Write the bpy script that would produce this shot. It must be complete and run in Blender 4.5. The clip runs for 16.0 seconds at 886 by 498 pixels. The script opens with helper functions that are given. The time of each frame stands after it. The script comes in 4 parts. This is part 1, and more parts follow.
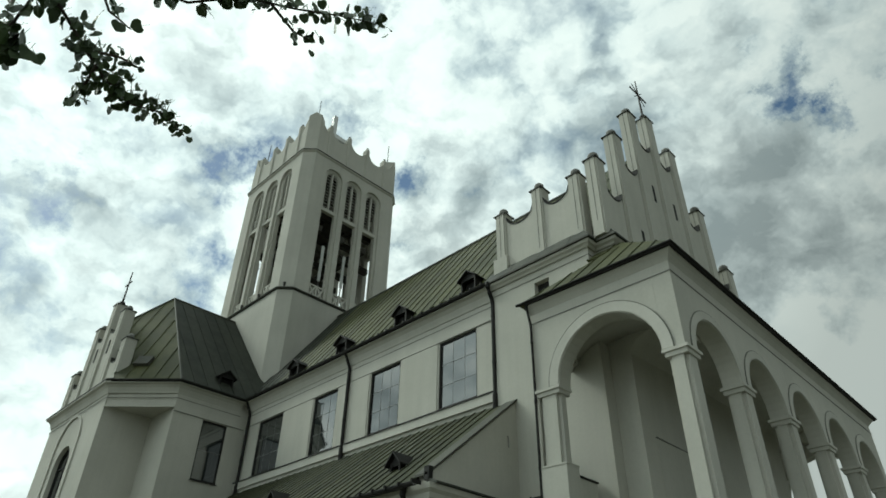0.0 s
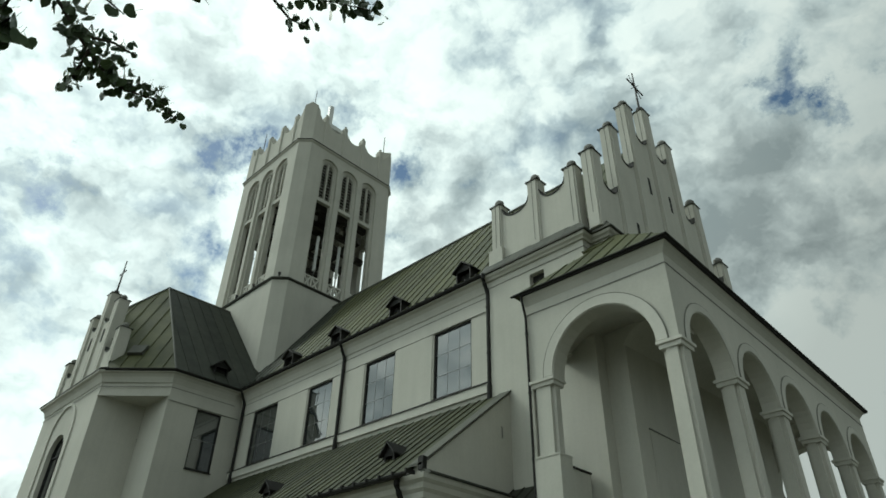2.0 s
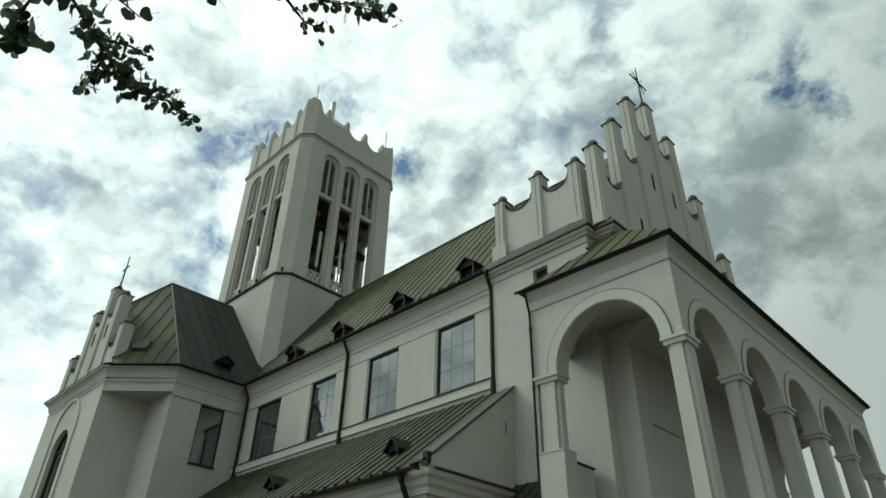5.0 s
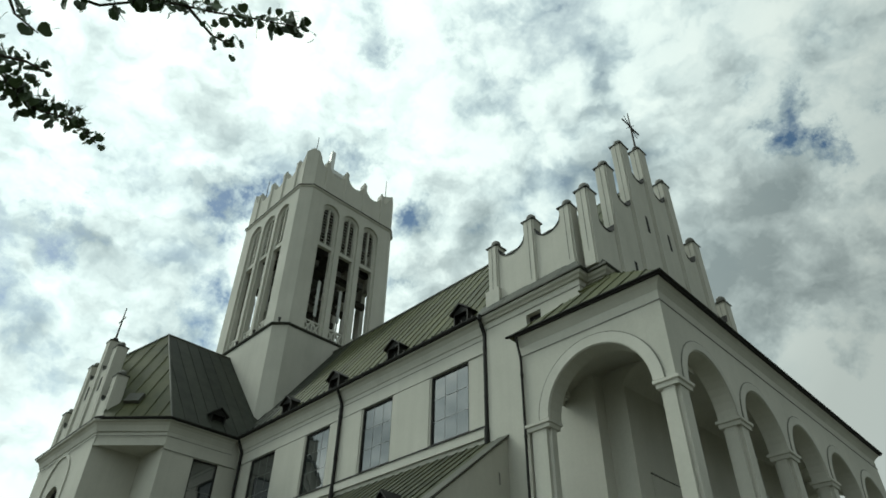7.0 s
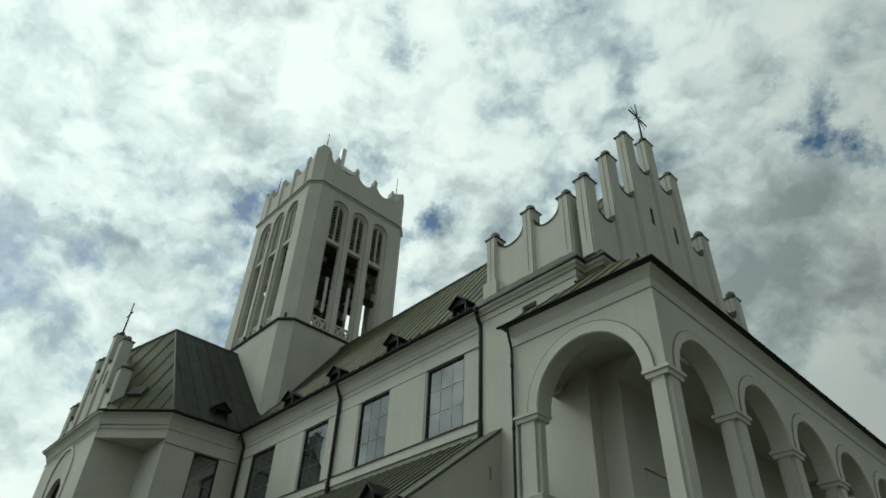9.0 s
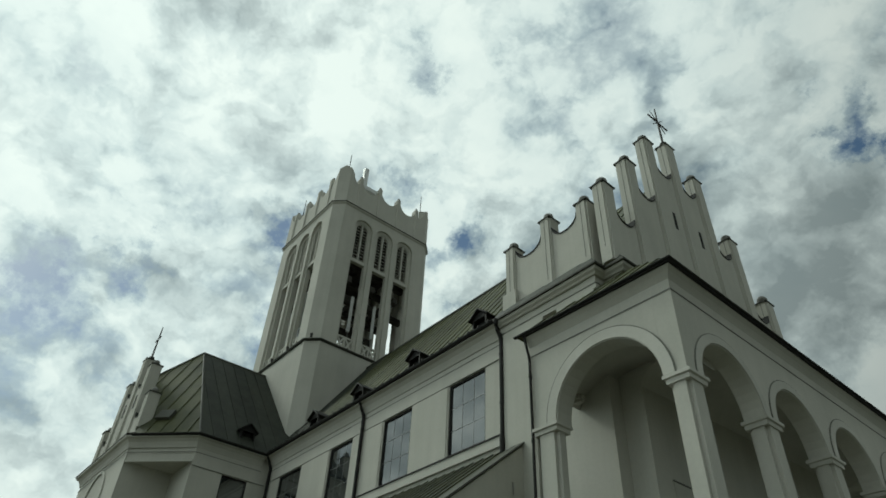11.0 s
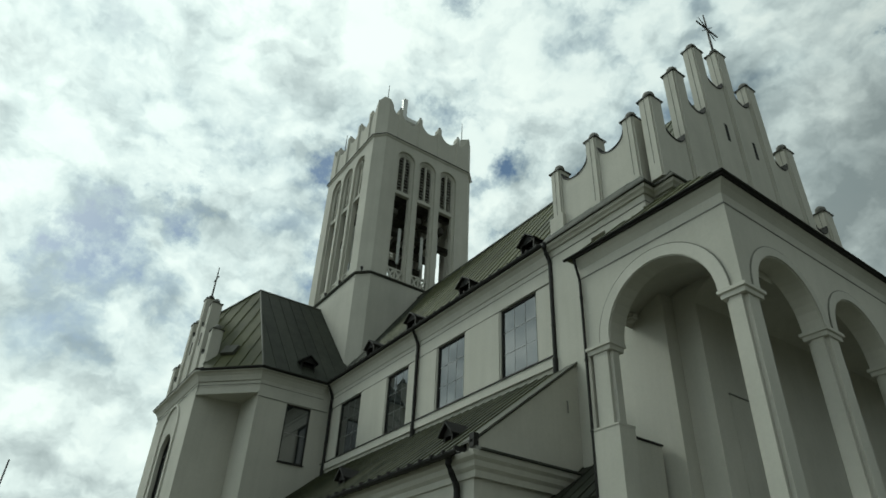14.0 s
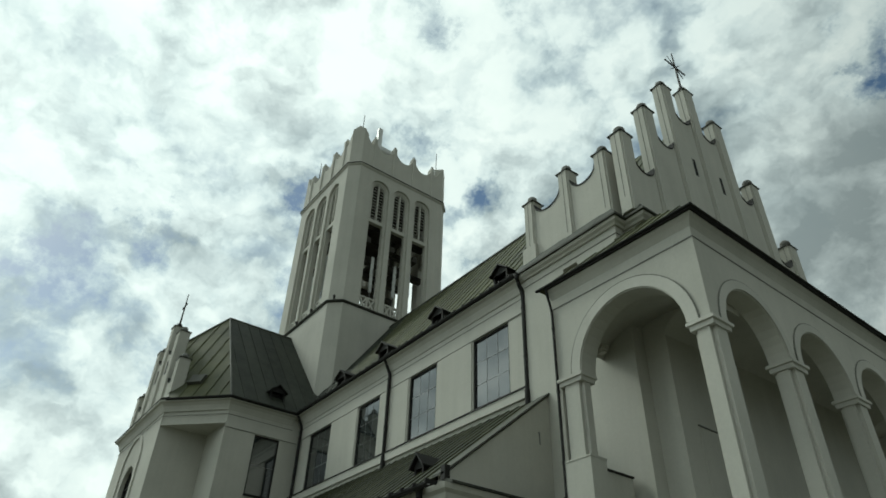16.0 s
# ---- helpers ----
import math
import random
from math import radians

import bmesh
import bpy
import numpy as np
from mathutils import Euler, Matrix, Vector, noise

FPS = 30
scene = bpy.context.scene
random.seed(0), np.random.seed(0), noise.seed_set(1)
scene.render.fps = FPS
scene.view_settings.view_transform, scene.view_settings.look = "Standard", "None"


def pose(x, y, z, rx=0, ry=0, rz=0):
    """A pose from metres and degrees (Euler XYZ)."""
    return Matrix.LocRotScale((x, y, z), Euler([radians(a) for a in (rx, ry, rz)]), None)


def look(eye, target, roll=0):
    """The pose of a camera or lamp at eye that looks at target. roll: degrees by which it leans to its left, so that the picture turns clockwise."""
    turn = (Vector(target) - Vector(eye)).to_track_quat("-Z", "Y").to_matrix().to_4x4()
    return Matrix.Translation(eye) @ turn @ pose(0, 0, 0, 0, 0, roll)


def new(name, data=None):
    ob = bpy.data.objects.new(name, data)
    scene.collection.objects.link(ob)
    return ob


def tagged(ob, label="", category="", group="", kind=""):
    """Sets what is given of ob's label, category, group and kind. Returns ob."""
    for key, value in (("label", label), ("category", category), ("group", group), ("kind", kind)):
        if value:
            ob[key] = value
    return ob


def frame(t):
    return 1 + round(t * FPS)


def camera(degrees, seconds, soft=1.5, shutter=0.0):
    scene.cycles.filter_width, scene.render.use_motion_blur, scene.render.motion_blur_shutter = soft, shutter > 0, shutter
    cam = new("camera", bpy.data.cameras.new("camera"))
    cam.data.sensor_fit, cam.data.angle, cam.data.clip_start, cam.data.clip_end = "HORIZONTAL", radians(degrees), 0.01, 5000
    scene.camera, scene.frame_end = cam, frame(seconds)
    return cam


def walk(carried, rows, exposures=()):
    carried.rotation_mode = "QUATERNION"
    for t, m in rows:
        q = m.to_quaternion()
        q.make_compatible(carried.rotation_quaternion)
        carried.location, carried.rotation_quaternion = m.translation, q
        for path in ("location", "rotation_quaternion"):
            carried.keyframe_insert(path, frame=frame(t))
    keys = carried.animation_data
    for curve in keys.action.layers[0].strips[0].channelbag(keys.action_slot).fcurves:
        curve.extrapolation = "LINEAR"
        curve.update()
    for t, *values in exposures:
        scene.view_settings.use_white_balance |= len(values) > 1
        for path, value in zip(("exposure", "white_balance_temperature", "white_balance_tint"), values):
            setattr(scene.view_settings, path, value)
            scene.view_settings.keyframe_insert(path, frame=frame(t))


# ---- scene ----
cam = camera(67.6, 16.0, soft=1.65, shutter=0.5)
PATH = [
    (0, (0.631, 0.151, 1.503), (-0.543, 1.3, 2.645), 1.2),
    (0.5, (0.635, 0.163, 1.505), (-0.54, 1.308, 2.648), 1.3),
    (1, (0.634, 0.164, 1.499), (-0.541, 1.314, 2.639), 1.4),
    (1.5, (0.626, 0.173, 1.504), (-0.548, 1.332, 2.636), 1.5),
    (2, (0.623, 0.162, 1.502), (-0.551, 1.331, 2.622), 1.3),
    (2.5, (0.625, 0.165, 1.497), (-0.553, 1.344, 2.601), 1.4),
    (3, (0.622, 0.163, 1.499), (-0.554, 1.35, 2.598), 1.7),
    (5.5, (0.6, 0.084, 1.521), (-0.59, 1.249, 2.63), 0.9),
    (6, (0.641, 0.175, 1.519), (-0.557, 1.334, 2.625), 0.0),
    (6.5, (0.716, 0.378, 1.52), (-0.464, 1.508, 2.673), 0.5),
    (7, (0.731, 0.566, 1.523), (-0.406, 1.66, 2.753), 1.1),
    (7.5, (0.783, 0.748, 1.497), (-0.354, 1.816, 2.749), 0.9),
    (8, (0.842, 1.019, 1.492), (-0.359, 2.055, 2.71), 2.1),
    (8.5, (0.845, 1.218, 1.494), (-0.331, 2.272, 2.721), 2.3),
    (9, (0.889, 1.447, 1.493), (-0.291, 2.487, 2.728), 2.8),
    (9.2, (0.905, 1.537, 1.493), (-0.281, 2.569, 2.731), 2.9),
    (11.5, (0.923, 2.007, 1.49), (-0.31, 2.93, 2.766), 3.4),
    (12, (0.906, 1.987, 1.486), (-0.359, 2.924, 2.719), 2.9),
    (12.5, (0.904, 1.942, 1.475), (-0.39, 2.881, 2.677), 2.6),
    (13, (0.888, 1.947, 1.461), (-0.44, 2.881, 2.629), 2.9),
    (13.5, (0.892, 1.945, 1.46), (-0.473, 2.874, 2.588), 2.9),
    (14, (0.883, 1.972, 1.463), (-0.513, 2.888, 2.565), 2.8),
    (14.5, (0.881, 2.033, 1.49), (-0.476, 2.973, 2.62), 2.4),
    (15, (0.895, 2.0, 1.491), (-0.405, 2.971, 2.66), 1.9),
    (15.5, (0.885, 1.988, 1.48), (-0.409, 2.96, 2.655), 1.9),
    (16, (0.907, 1.949, 1.466), (-0.402, 2.899, 2.642), 1.9),
]
EXPOSURES = [(0.0, 0.0, 6200, -7), (6.5, 0.05, 6200, -7), (7.5, -0.03, 6200, -7), (8.0, -0.15, 6200, -7), (9.0, -0.22, 6200, -7), (11.5, -0.34, 6200, -7), (13.0, -0.25, 6200, -7), (16.0, -0.15, 6200, -7)]
walk(cam, [(t, look(e, g, r)) for t, e, g, r in PATH], EXPOSURES)

# ---- sky and sun ----
SUN_DIR = Vector((-0.85, -0.35, 0.80)).normalized()
world = bpy.data.worlds.new("cloudy_sky")
scene.world = world
world.use_nodes = True
wt = world.node_tree
wt.nodes.clear()


def wnode(kind, **kw):
    n = wt.nodes.new(kind)
    for k, v in kw.items():
        n.inputs[k].default_value = v
    return n


def wmath(op, a, b):
    n = wt.nodes.new("ShaderNodeMath")
    n.operation = op
    for i, v in enumerate((a, b)):
        if isinstance(v, (int, float)):
            n.inputs[i].default_value = v
        else:
            wt.links.new(v, n.inputs[i])
    return n.outputs[0]


def wramp(src, stops):
    n = wt.nodes.new("ShaderNodeValToRGB")
    n.color_ramp.elements[0].position, n.color_ramp.elements[0].color = stops[0][0], (*stops[0][1], 1)
    n.color_ramp.elements[1].position, n.color_ramp.elements[1].color = stops[-1][0], (*stops[-1][1], 1)
    for p, c in stops[1:-1]:
        n.color_ramp.elements.new(p).color = (*c, 1)
    wt.links.new(src, n.inputs[0])
    return n.outputs[0]


def build_world():
    tc = wt.nodes.new("ShaderNodeTexCoord")
    def puffs(scale, detail, rough, offset):
        """Rounded heaps: a folded noise on the direction itself, flattened towards the horizon."""
        m = wt.nodes.new("ShaderNodeMapping")
        m.inputs["Location"].default_value, m.inputs["Scale"].default_value = offset, (1, 1, 1.7)
        wt.links.new(tc.outputs["Generated"], m.inputs[0])
        n = wnode("ShaderNodeTexNoise", Scale=scale, Detail=detail, Roughness=rough, Distortion=0.0)
        wt.links.new(m.outputs[0], n.inputs["Vector"])
        return n.outputs["Fac"]

    def folded(v):
        return wmath("SUBTRACT", 1.0, wmath("ABSOLUTE", wmath("MULTIPLY", wmath("SUBTRACT", v, 0.5), 4.0), 0.0))

    toward = Vector((-0.03, -0.015, 0.03))

    def heaps(shift):
        """Round-topped billows: smooth cells in several octaves, with a wavering outline."""
        wav = wnode("ShaderNodeTexNoise", Scale=7.0, Detail=5.0, Roughness=0.6)
        wt.links.new(tc.outputs["Generated"], wav.inputs["Vector"])
        amt = wt.nodes.new("ShaderNodeVectorMath")
        amt.operation = "MULTIPLY_ADD"
        wt.links.new(wav.outputs["Color"], amt.inputs[0])
        amt.inputs[1].default_value = (0.11, 0.11, 0.11)
        wt.links.new(tc.outputs["Generated"], amt.inputs[2])
        m = wt.nodes.new("ShaderNodeMapping")
        m.inputs["Location"].default_value, m.inputs["Scale"].default_value = shift, (1, 1, 1.5)
        wt.links.new(amt.outputs[0], m.inputs[0])
        n = wnode("ShaderNodeTexVoronoi", Scale=8.0, Detail=4.0, Roughness=0.55)
        n.feature, n.normalize = "SMOOTH_F1", True
        n.inputs["Smoothness"].default_value = 0.6
        wt.links.new(m.outputs[0], n.inputs["Vector"])
        return wmath("SUBTRACT", 1.0, n.outputs["Distance"])

    def spots(rows):
        """Sum of soft round spots (direction, radius, weight) on the sky, their rims frayed by noise."""
        wav = wnode("ShaderNodeTexNoise", Scale=11.0, Detail=8.0, Roughness=0.66)
        wt.links.new(tc.outputs["Generated"], wav.inputs["Vector"])
        off = wt.nodes.new("ShaderNodeVectorMath")
        off.operation = "MULTIPLY_ADD"
        wt.links.new(wav.outputs["Color"], off.inputs[0])
        off.inputs[1].default_value, off.inputs[2].default_value = (0.30, 0.30, 0.30), (-0.15, -0.15, -0.15)
        at = wt.nodes.new("ShaderNodeVectorMath")
        wt.links.new(off.outputs[0], at.inputs[0])
        wt.links.new(tc.outputs["Generated"], at.inputs[1])
        total = 0.0
        for x, y, z, radius, weight in rows:
            gap = wt.nodes.new("ShaderNodeVectorMath")
            gap.operation = "DISTANCE"
            wt.links.new(at.outputs[0], gap.inputs[0])
            gap.inputs[1].default_value = (x, y, z)
            fall = wt.nodes.new("ShaderNodeMapRange")
            fall.interpolation_type = "SMOOTHSTEP"
            fall.inputs["From Max"].default_value = radius
            fall.inputs["To Min"].default_value, fall.inputs["To Max"].default_value = weight, 0.0
            wt.links.new(gap.outputs["Value"], fall.inputs["Value"])
            total = wmath("ADD", fall.outputs[0], total)
        return total

    base = puffs(3.1, 10.0, 0.56, CLOUD_SHIFT)
    heap, lee = heaps((0, 0, 0)), heaps(toward)
    relief = wmath("SUBTRACT", heap, lee)
    cover = wmath("ADD", wmath("MULTIPLY", base, 0.70), wmath("MULTIPLY", wmath("SUBTRACT", heap, 0.70), 0.42))
    cover = wmath("ADD", wmath("ADD", cover, 0.035), spots(BLUE_GAPS))
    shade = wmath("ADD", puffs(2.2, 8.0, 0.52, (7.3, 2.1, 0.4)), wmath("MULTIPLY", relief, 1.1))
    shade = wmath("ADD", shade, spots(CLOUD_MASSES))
    mask = wramp(cover, [(0.205, (0.0,) * 3), (0.255, (0.62,) * 3), (0.315, (1.0,) * 3)])
    grey = wramp(shade, [(0.20, (0.40, 0.43, 0.45)), (0.34, (0.60, 0.63, 0.65)), (0.46, (0.84, 0.865, 0.875)), (0.56, (1.0, 1.0, 0.99))])
    puff = wramp(cover, [(0.27, (0.80, 0.85, 0.88)), (0.34, (0.98, 1.0, 1.005)), (0.44, (1.08, 1.08, 1.07))])
    tint = wt.nodes.new("ShaderNodeMixRGB")
    tint.blend_type = "MULTIPLY"
    tint.inputs[0].default_value = 1
    wt.links.new(grey, tint.inputs[1])
    wt.links.new(puff, tint.inputs[2])
    # thin bright veil round the hidden sun
    dot = wt.nodes.new("ShaderNodeVectorMath")
    dot.operation = "DOT_PRODUCT"
    wt.links.new(tc.outputs["Generated"], dot.inputs[0])
    dot.inputs[1].default_value = SUN_DIR
    glow = wramp(wmath("MULTIPLY", wmath("ADD", dot.outputs["Value"], 1.0), 0.5), [(0.15, (0.42,) * 3), (0.57, (0.50,) * 3), (0.76, (1.03,) * 3), (1.0, (1.24,) * 3)])
    lit = wt.nodes.new("ShaderNodeMixRGB")
    lit.blend_type = "MULTIPLY"
    lit.inputs[0].default_value = 1
    wt.links.new(tint.outputs[0], lit.inputs[1])
    wt.links.new(glow, lit.inputs[2])
    sky = wt.nodes.new("ShaderNodeTexSky")
    sky.sky_type, sky.sun_disc = "NISHITA", False
    sky.sun_elevation = math.asin(SUN_DIR.z)
    sky.sun_rotation = math.atan2(SUN_DIR.x, SUN_DIR.y)
    b1, b2 = wnode("ShaderNodeBackground", Strength=0.09), wnode("ShaderNodeBackground", Strength=CLOUD_LIGHT)
    wt.links.new(sky.outputs[0], b1.inputs[0])
    wt.links.new(lit.outputs[0], b2.inputs[0])
    mix, out = wt.nodes.new("ShaderNodeMixShader"), wt.nodes.new("ShaderNodeOutputWorld")
    wt.links.new(mask, mix.inputs[0])
    wt.links.new(b1.outputs[0], mix.inputs[1])
    wt.links.new(b2.outputs[0], mix.inputs[2])
    wt.links.new(mix.outputs[0], out.inputs[0])


# gaps of blue between the clouds, then dark undersides and sunlit heads: direction, radius, weight
BLUE_GAPS = [(-0.469, 0.292, 0.833, 0.12, -0.12), (-0.097, 0.736, 0.670, 0.09, -0.18), (-0.016, 0.690, 0.723, 0.11, -0.12), (-0.609, 0.483, 0.630, 0.10, -0.17),
             (-0.720, 0.290, 0.630, 0.075, -0.13), (-0.828, 0.114, 0.550, 0.07, -0.12), (-0.874, 0.004, 0.485, 0.11, -0.13), (-0.914, 0.071, 0.399, 0.14, -0.10),
             (-0.820, 0.292, 0.493, 0.09, -0.12), (-0.564, 0.393, 0.727, 0.07, -0.08)]
CLOUD_MASSES = [(-0.223, 0.819, 0.529, 0.24, -0.13), (-0.184, 0.859, 0.477, 0.16, -0.08), (-0.577, 0.526, 0.625, 0.16, -0.15), (-0.244, 0.748, 0.617, 0.18, -0.05),
                (-0.404, 0.547, 0.733, 0.10, 0.10), (-0.059, 0.773, 0.632, 0.10, 0.16), (-0.199, 0.901, 0.387, 0.16, 0.26), (-0.730, 0.060, 0.680, 0.35, 0.05)]
CLOUD_SHIFT, CLOUD_LIGHT = (0.4, 1.9, 0.0), 0.92
build_world()
sun = new("sun", bpy.data.lights.new("sun", "SUN"))
sun.data.energy, sun.data.angle, sun.data.color = 1.3, radians(14), (1.0, 0.96, 0.88)
sun.matrix_world = look(SUN_DIR * 90, (0, 0, 0))

# ---- materials ----


def material(name, dark, light, rough, scale=3.0, bump=0.15, metal=0.0, streaks=0.0, per_object=0.0, fine=40.0, spec=0.5):
    """Two scales of mottling, optional rain streaks and a per-piece shift, with a fine relief."""
    m = bpy.data.materials.new(name)
    m.use_nodes = True
    nt = m.node_tree
    bsdf = nt.nodes["Principled BSDF"]
    bsdf.inputs["Metallic"].default_value = metal
    bsdf.inputs["Specular IOR Level"].default_value = spec
    geo = nt.nodes.new("ShaderNodeNewGeometry")

    def noise_at(sc, det, stretch=(1, 1, 1)):
        mp = nt.nodes.new("ShaderNodeMapping")
        mp.inputs["Scale"].default_value = stretch
        nt.links.new(geo.outputs["Position"], mp.inputs[0])
        n = nt.nodes.new("ShaderNodeTexNoise")
        n.inputs["Scale"].default_value, n.inputs["Detail"].default_value, n.inputs["Roughness"].default_value = sc, det, 0.6
        nt.links.new(mp.outputs[0], n.inputs["Vector"])
        return n.outputs["Fac"]

    def mth(op, a, b):
        n = nt.nodes.new("ShaderNodeMath")
        n.operation = op
        for i, v in enumerate((a, b)):
            if isinstance(v, (int, float)):
                n.inputs[i].default_value = v
            else:
                nt.links.new(v, n.inputs[i])
        return n.outputs[0]

    big, small = noise_at(scale * 0.25, 5), noise_at(fine * 0.4, 4)
    fac = mth("ADD", mth("MULTIPLY", big, 0.75), mth("MULTIPLY", small, 0.25))
    if streaks:
        st = noise_at(2.4, 4, (1.6, 1.6, 0.10))
        fac = mth("ADD", mth("MULTIPLY", fac, 1 - streaks), mth("MULTIPLY", st, streaks))
    if per_object:
        info = nt.nodes.new("ShaderNodeObjectInfo")
        fac = mth("ADD", fac, mth("MULTIPLY", mth("SUBTRACT", info.outputs["Random"], 0.5), per_object))
    ramp = nt.nodes.new("ShaderNodeValToRGB")
    ramp.color_ramp.elements[0].position, ramp.color_ramp.elements[1].position = 0.34, 0.64
    ramp.color_ramp.elements[0].color, ramp.color_ramp.elements[1].color = (*dark, 1), (*light, 1)
    nt.links.new(fac, ramp.inputs[0])
    nt.links.new(ramp.outputs[0], bsdf.inputs["Base Color"])
    rg = mth("ADD", mth("MULTIPLY", small, 0.2), rough - 0.1)
    nt.links.new(rg, bsdf.inputs["Roughness"])
    if bump:
        b = nt.nodes.new("ShaderNodeBump")
        b.inputs["Strength"].default_value, b.inputs["Distance"].default_value = bump, 0.02
        nt.links.new(noise_at(fine, 3), b.inputs["Height"])
        nt.links.new(b.outputs[0], bsdf.inputs["Normal"])
    return m


def glass_material():
    m = bpy.data.materials.new("window_glass")
    m.use_nodes = True
    nt = m.node_tree
    bsdf = nt.nodes["Principled BSDF"]
    bsdf.inputs["Base Color"].default_value = (0.03, 0.035, 0.035, 1)
    bsdf.inputs["Roughness"].default_value = 0.03
    bsdf.inputs["IOR"].default_value = 2.6
    geo = nt.nodes.new("ShaderNodeNewGeometry")
    n = nt.nodes.new("ShaderNodeTexNoise")
    n.inputs["Scale"].default_value = 1.3
    nt.links.new(geo.outputs["Position"], n.inputs["Vector"])
    b = nt.nodes.new("ShaderNodeBump")
    b.inputs["Strength"].default_value, b.inputs["Distance"].default_value = 0.08, 0.02
    nt.links.new(n.outputs["Fac"], b.inputs["Height"])
    nt.links.new(b.outputs[0], bsdf.inputs["Normal"])
    return m


WHITE = material("white_stucco", (0.455, 0.448, 0.400), (0.575, 0.560, 0.505), 0.85, 1.6, 0.25, streaks=0.22, spec=0.15)
TRIM = material("white_trim", (0.465, 0.457, 0.410), (0.580, 0.566, 0.515), 0.8, 2.4, 0.15, streaks=0.2, spec=0.15)
# darker, greyer sheet colour than the green roof metal
DARK_ROOF = material("dark_roof_sheet", (0.015, 0.018, 0.012), (0.040, 0.044, 0.031), 0.7, 2.5, 0.1, streaks=0.4, per_object=0.15, spec=0.3)
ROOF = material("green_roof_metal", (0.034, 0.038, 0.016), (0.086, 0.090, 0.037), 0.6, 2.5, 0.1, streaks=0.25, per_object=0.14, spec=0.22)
PATINA = material("grey_green_patina", (0.020, 0.024, 0.014), (0.068, 0.072, 0.038), 0.65, 3.5, 0.15, streaks=0.45, per_object=0.12, spec=0.2)
DARK = material("dark_sheet_metal", (0.009, 0.009, 0.008), (0.024, 0.022, 0.020), 0.65, 4.0, 0.1, streaks=0.2, spec=0.25)
MOSSY = material("weathered_flashing", (0.022, 0.025, 0.019), (0.075, 0.076, 0.060), 0.7, 4.0, 0.2, per_object=0.2)
IRON = material("wrought_iron", (0.012, 0.011, 0.010), (0.04, 0.035, 0.03), 0.6, 8.0, 0.1)
CEMENT = material("grey_cement", (0.14, 0.14, 0.13), (0.28, 0.275, 0.255), 0.9, 6.0, 0.3)
# concrete coloured extra dark to carry the shade inside the belfry
DARKENED_CONCRETE = material("darkened_belfry_concrete", (0.035, 0.032, 0.026), (0.09, 0.085, 0.07), 0.9, 2.0, 0.3, streaks=0.3)
# near-black that paints the shade inside hatches and slits
BLACKNESS = material("unlit_inside_black", (0.008, 0.008, 0.008), (0.015, 0.015, 0.014), 0.9)
PLASTIC = material("white_plastic", (0.62, 0.64, 0.63), (0.75, 0.76, 0.75), 0.4, 2.0, 0.0)
GROUND = material("gravel_ground", (0.05, 0.055, 0.035), (0.12, 0.115, 0.085), 0.95, 0.8, 0.5)
BARK = material("linden_bark", (0.03, 0.026, 0.02), (0.09, 0.075, 0.055), 0.95, 10.0, 0.6)
LEAF = material("linden_leaf", (0.030, 0.055, 0.018), (0.060, 0.100, 0.030), 0.5, 30.0, 0.1, per_object=0.3)
GLASS = glass_material()
LEAD = material("grey_lead", (0.22, 0.22, 0.21), (0.32, 0.32, 0.31), 0.5, 5.0, 0.0)
# grimy joints, and the painted shade line round the archivolts
GRIME_AND_SHADE = material("grimy_joint_and_shade_line", (0.12, 0.12, 0.10), (0.26, 0.26, 0.23), 0.9, 6.0, 0.1)

# ---- mesh helpers ----
Z = Vector((0, 0, 1))


def mesh_of(name, bm, mat):
    bmesh.ops.remove_doubles(bm, verts=bm.verts, dist=0.0005)
    bmesh.ops.recalc_face_normals(bm, faces=bm.faces)
    me = bpy.data.meshes.new(name)
    bm.to_mesh(me)
    bm.free()
    me.materials.append(mat)
    return me


def part(name, bm, mat, parent, label=""):
    ob = new(name, mesh_of(name, bm, mat))
    ob.parent = parent
    if label:
        ob["label"] = label
    return ob


def shared(name, me, parent, m):
    ob = new(name, me)
    ob.parent = parent
    ob.matrix_basis = m
    return ob


def thing(name, label, category, at=(0, 0, 0), kind="", group=""):
    ob = new(name)
    ob.location = (0, 0, 0)
    return tagged(ob, label, category, group, kind)


def box(bm, x0, x1, y0, y1, z0, z1, m=None):
    vs = [bm.verts.new((x, y, z)) for z in (z0, z1) for x, y in ((x0, y0), (x1, y0), (x1, y1), (x0, y1))]
    if m is not None:
        for v in vs:
            v.co = m @ v.co
    for q in ((3, 2, 1, 0), (4, 5, 6, 7), (0, 1, 5, 4), (1, 2, 6, 5), (2, 3, 7, 6), (3, 0, 4, 7)):
        bm.faces.new([vs[i] for i in q])
    return vs


def boxed(*dims):
    bm = bmesh.new()
    box(bm, *dims)
    return bm


def bevelled(x0, x1, y0, y1, z0, z1, w=0.02):
    bm = boxed(x0, x1, y0, y1, z0, z1)
    bmesh.ops.bevel(bm, geom=bm.edges[:], offset=w, segments=2, affect="EDGES")
    return bm


def prism(bm, poly, z0, z1, cap=True):
    """Upright prism on a plan polygon; z1 may be a list, one height for each corner."""
    tops = z1 if isinstance(z1, (list, tuple)) else [z1] * len(poly)
    a = [bm.verts.new((x, y, z0)) for x, y in poly]
    b = [bm.verts.new((x, y, t)) for (x, y), t in zip(poly, tops)]
    n = len(poly)
    for i in range(n):
        bm.faces.new((a[i], a[(i + 1) % n], b[(i + 1) % n], b[i]))
    if cap:
        bm.faces.new(a[::-1])
        bm.faces.new(b)


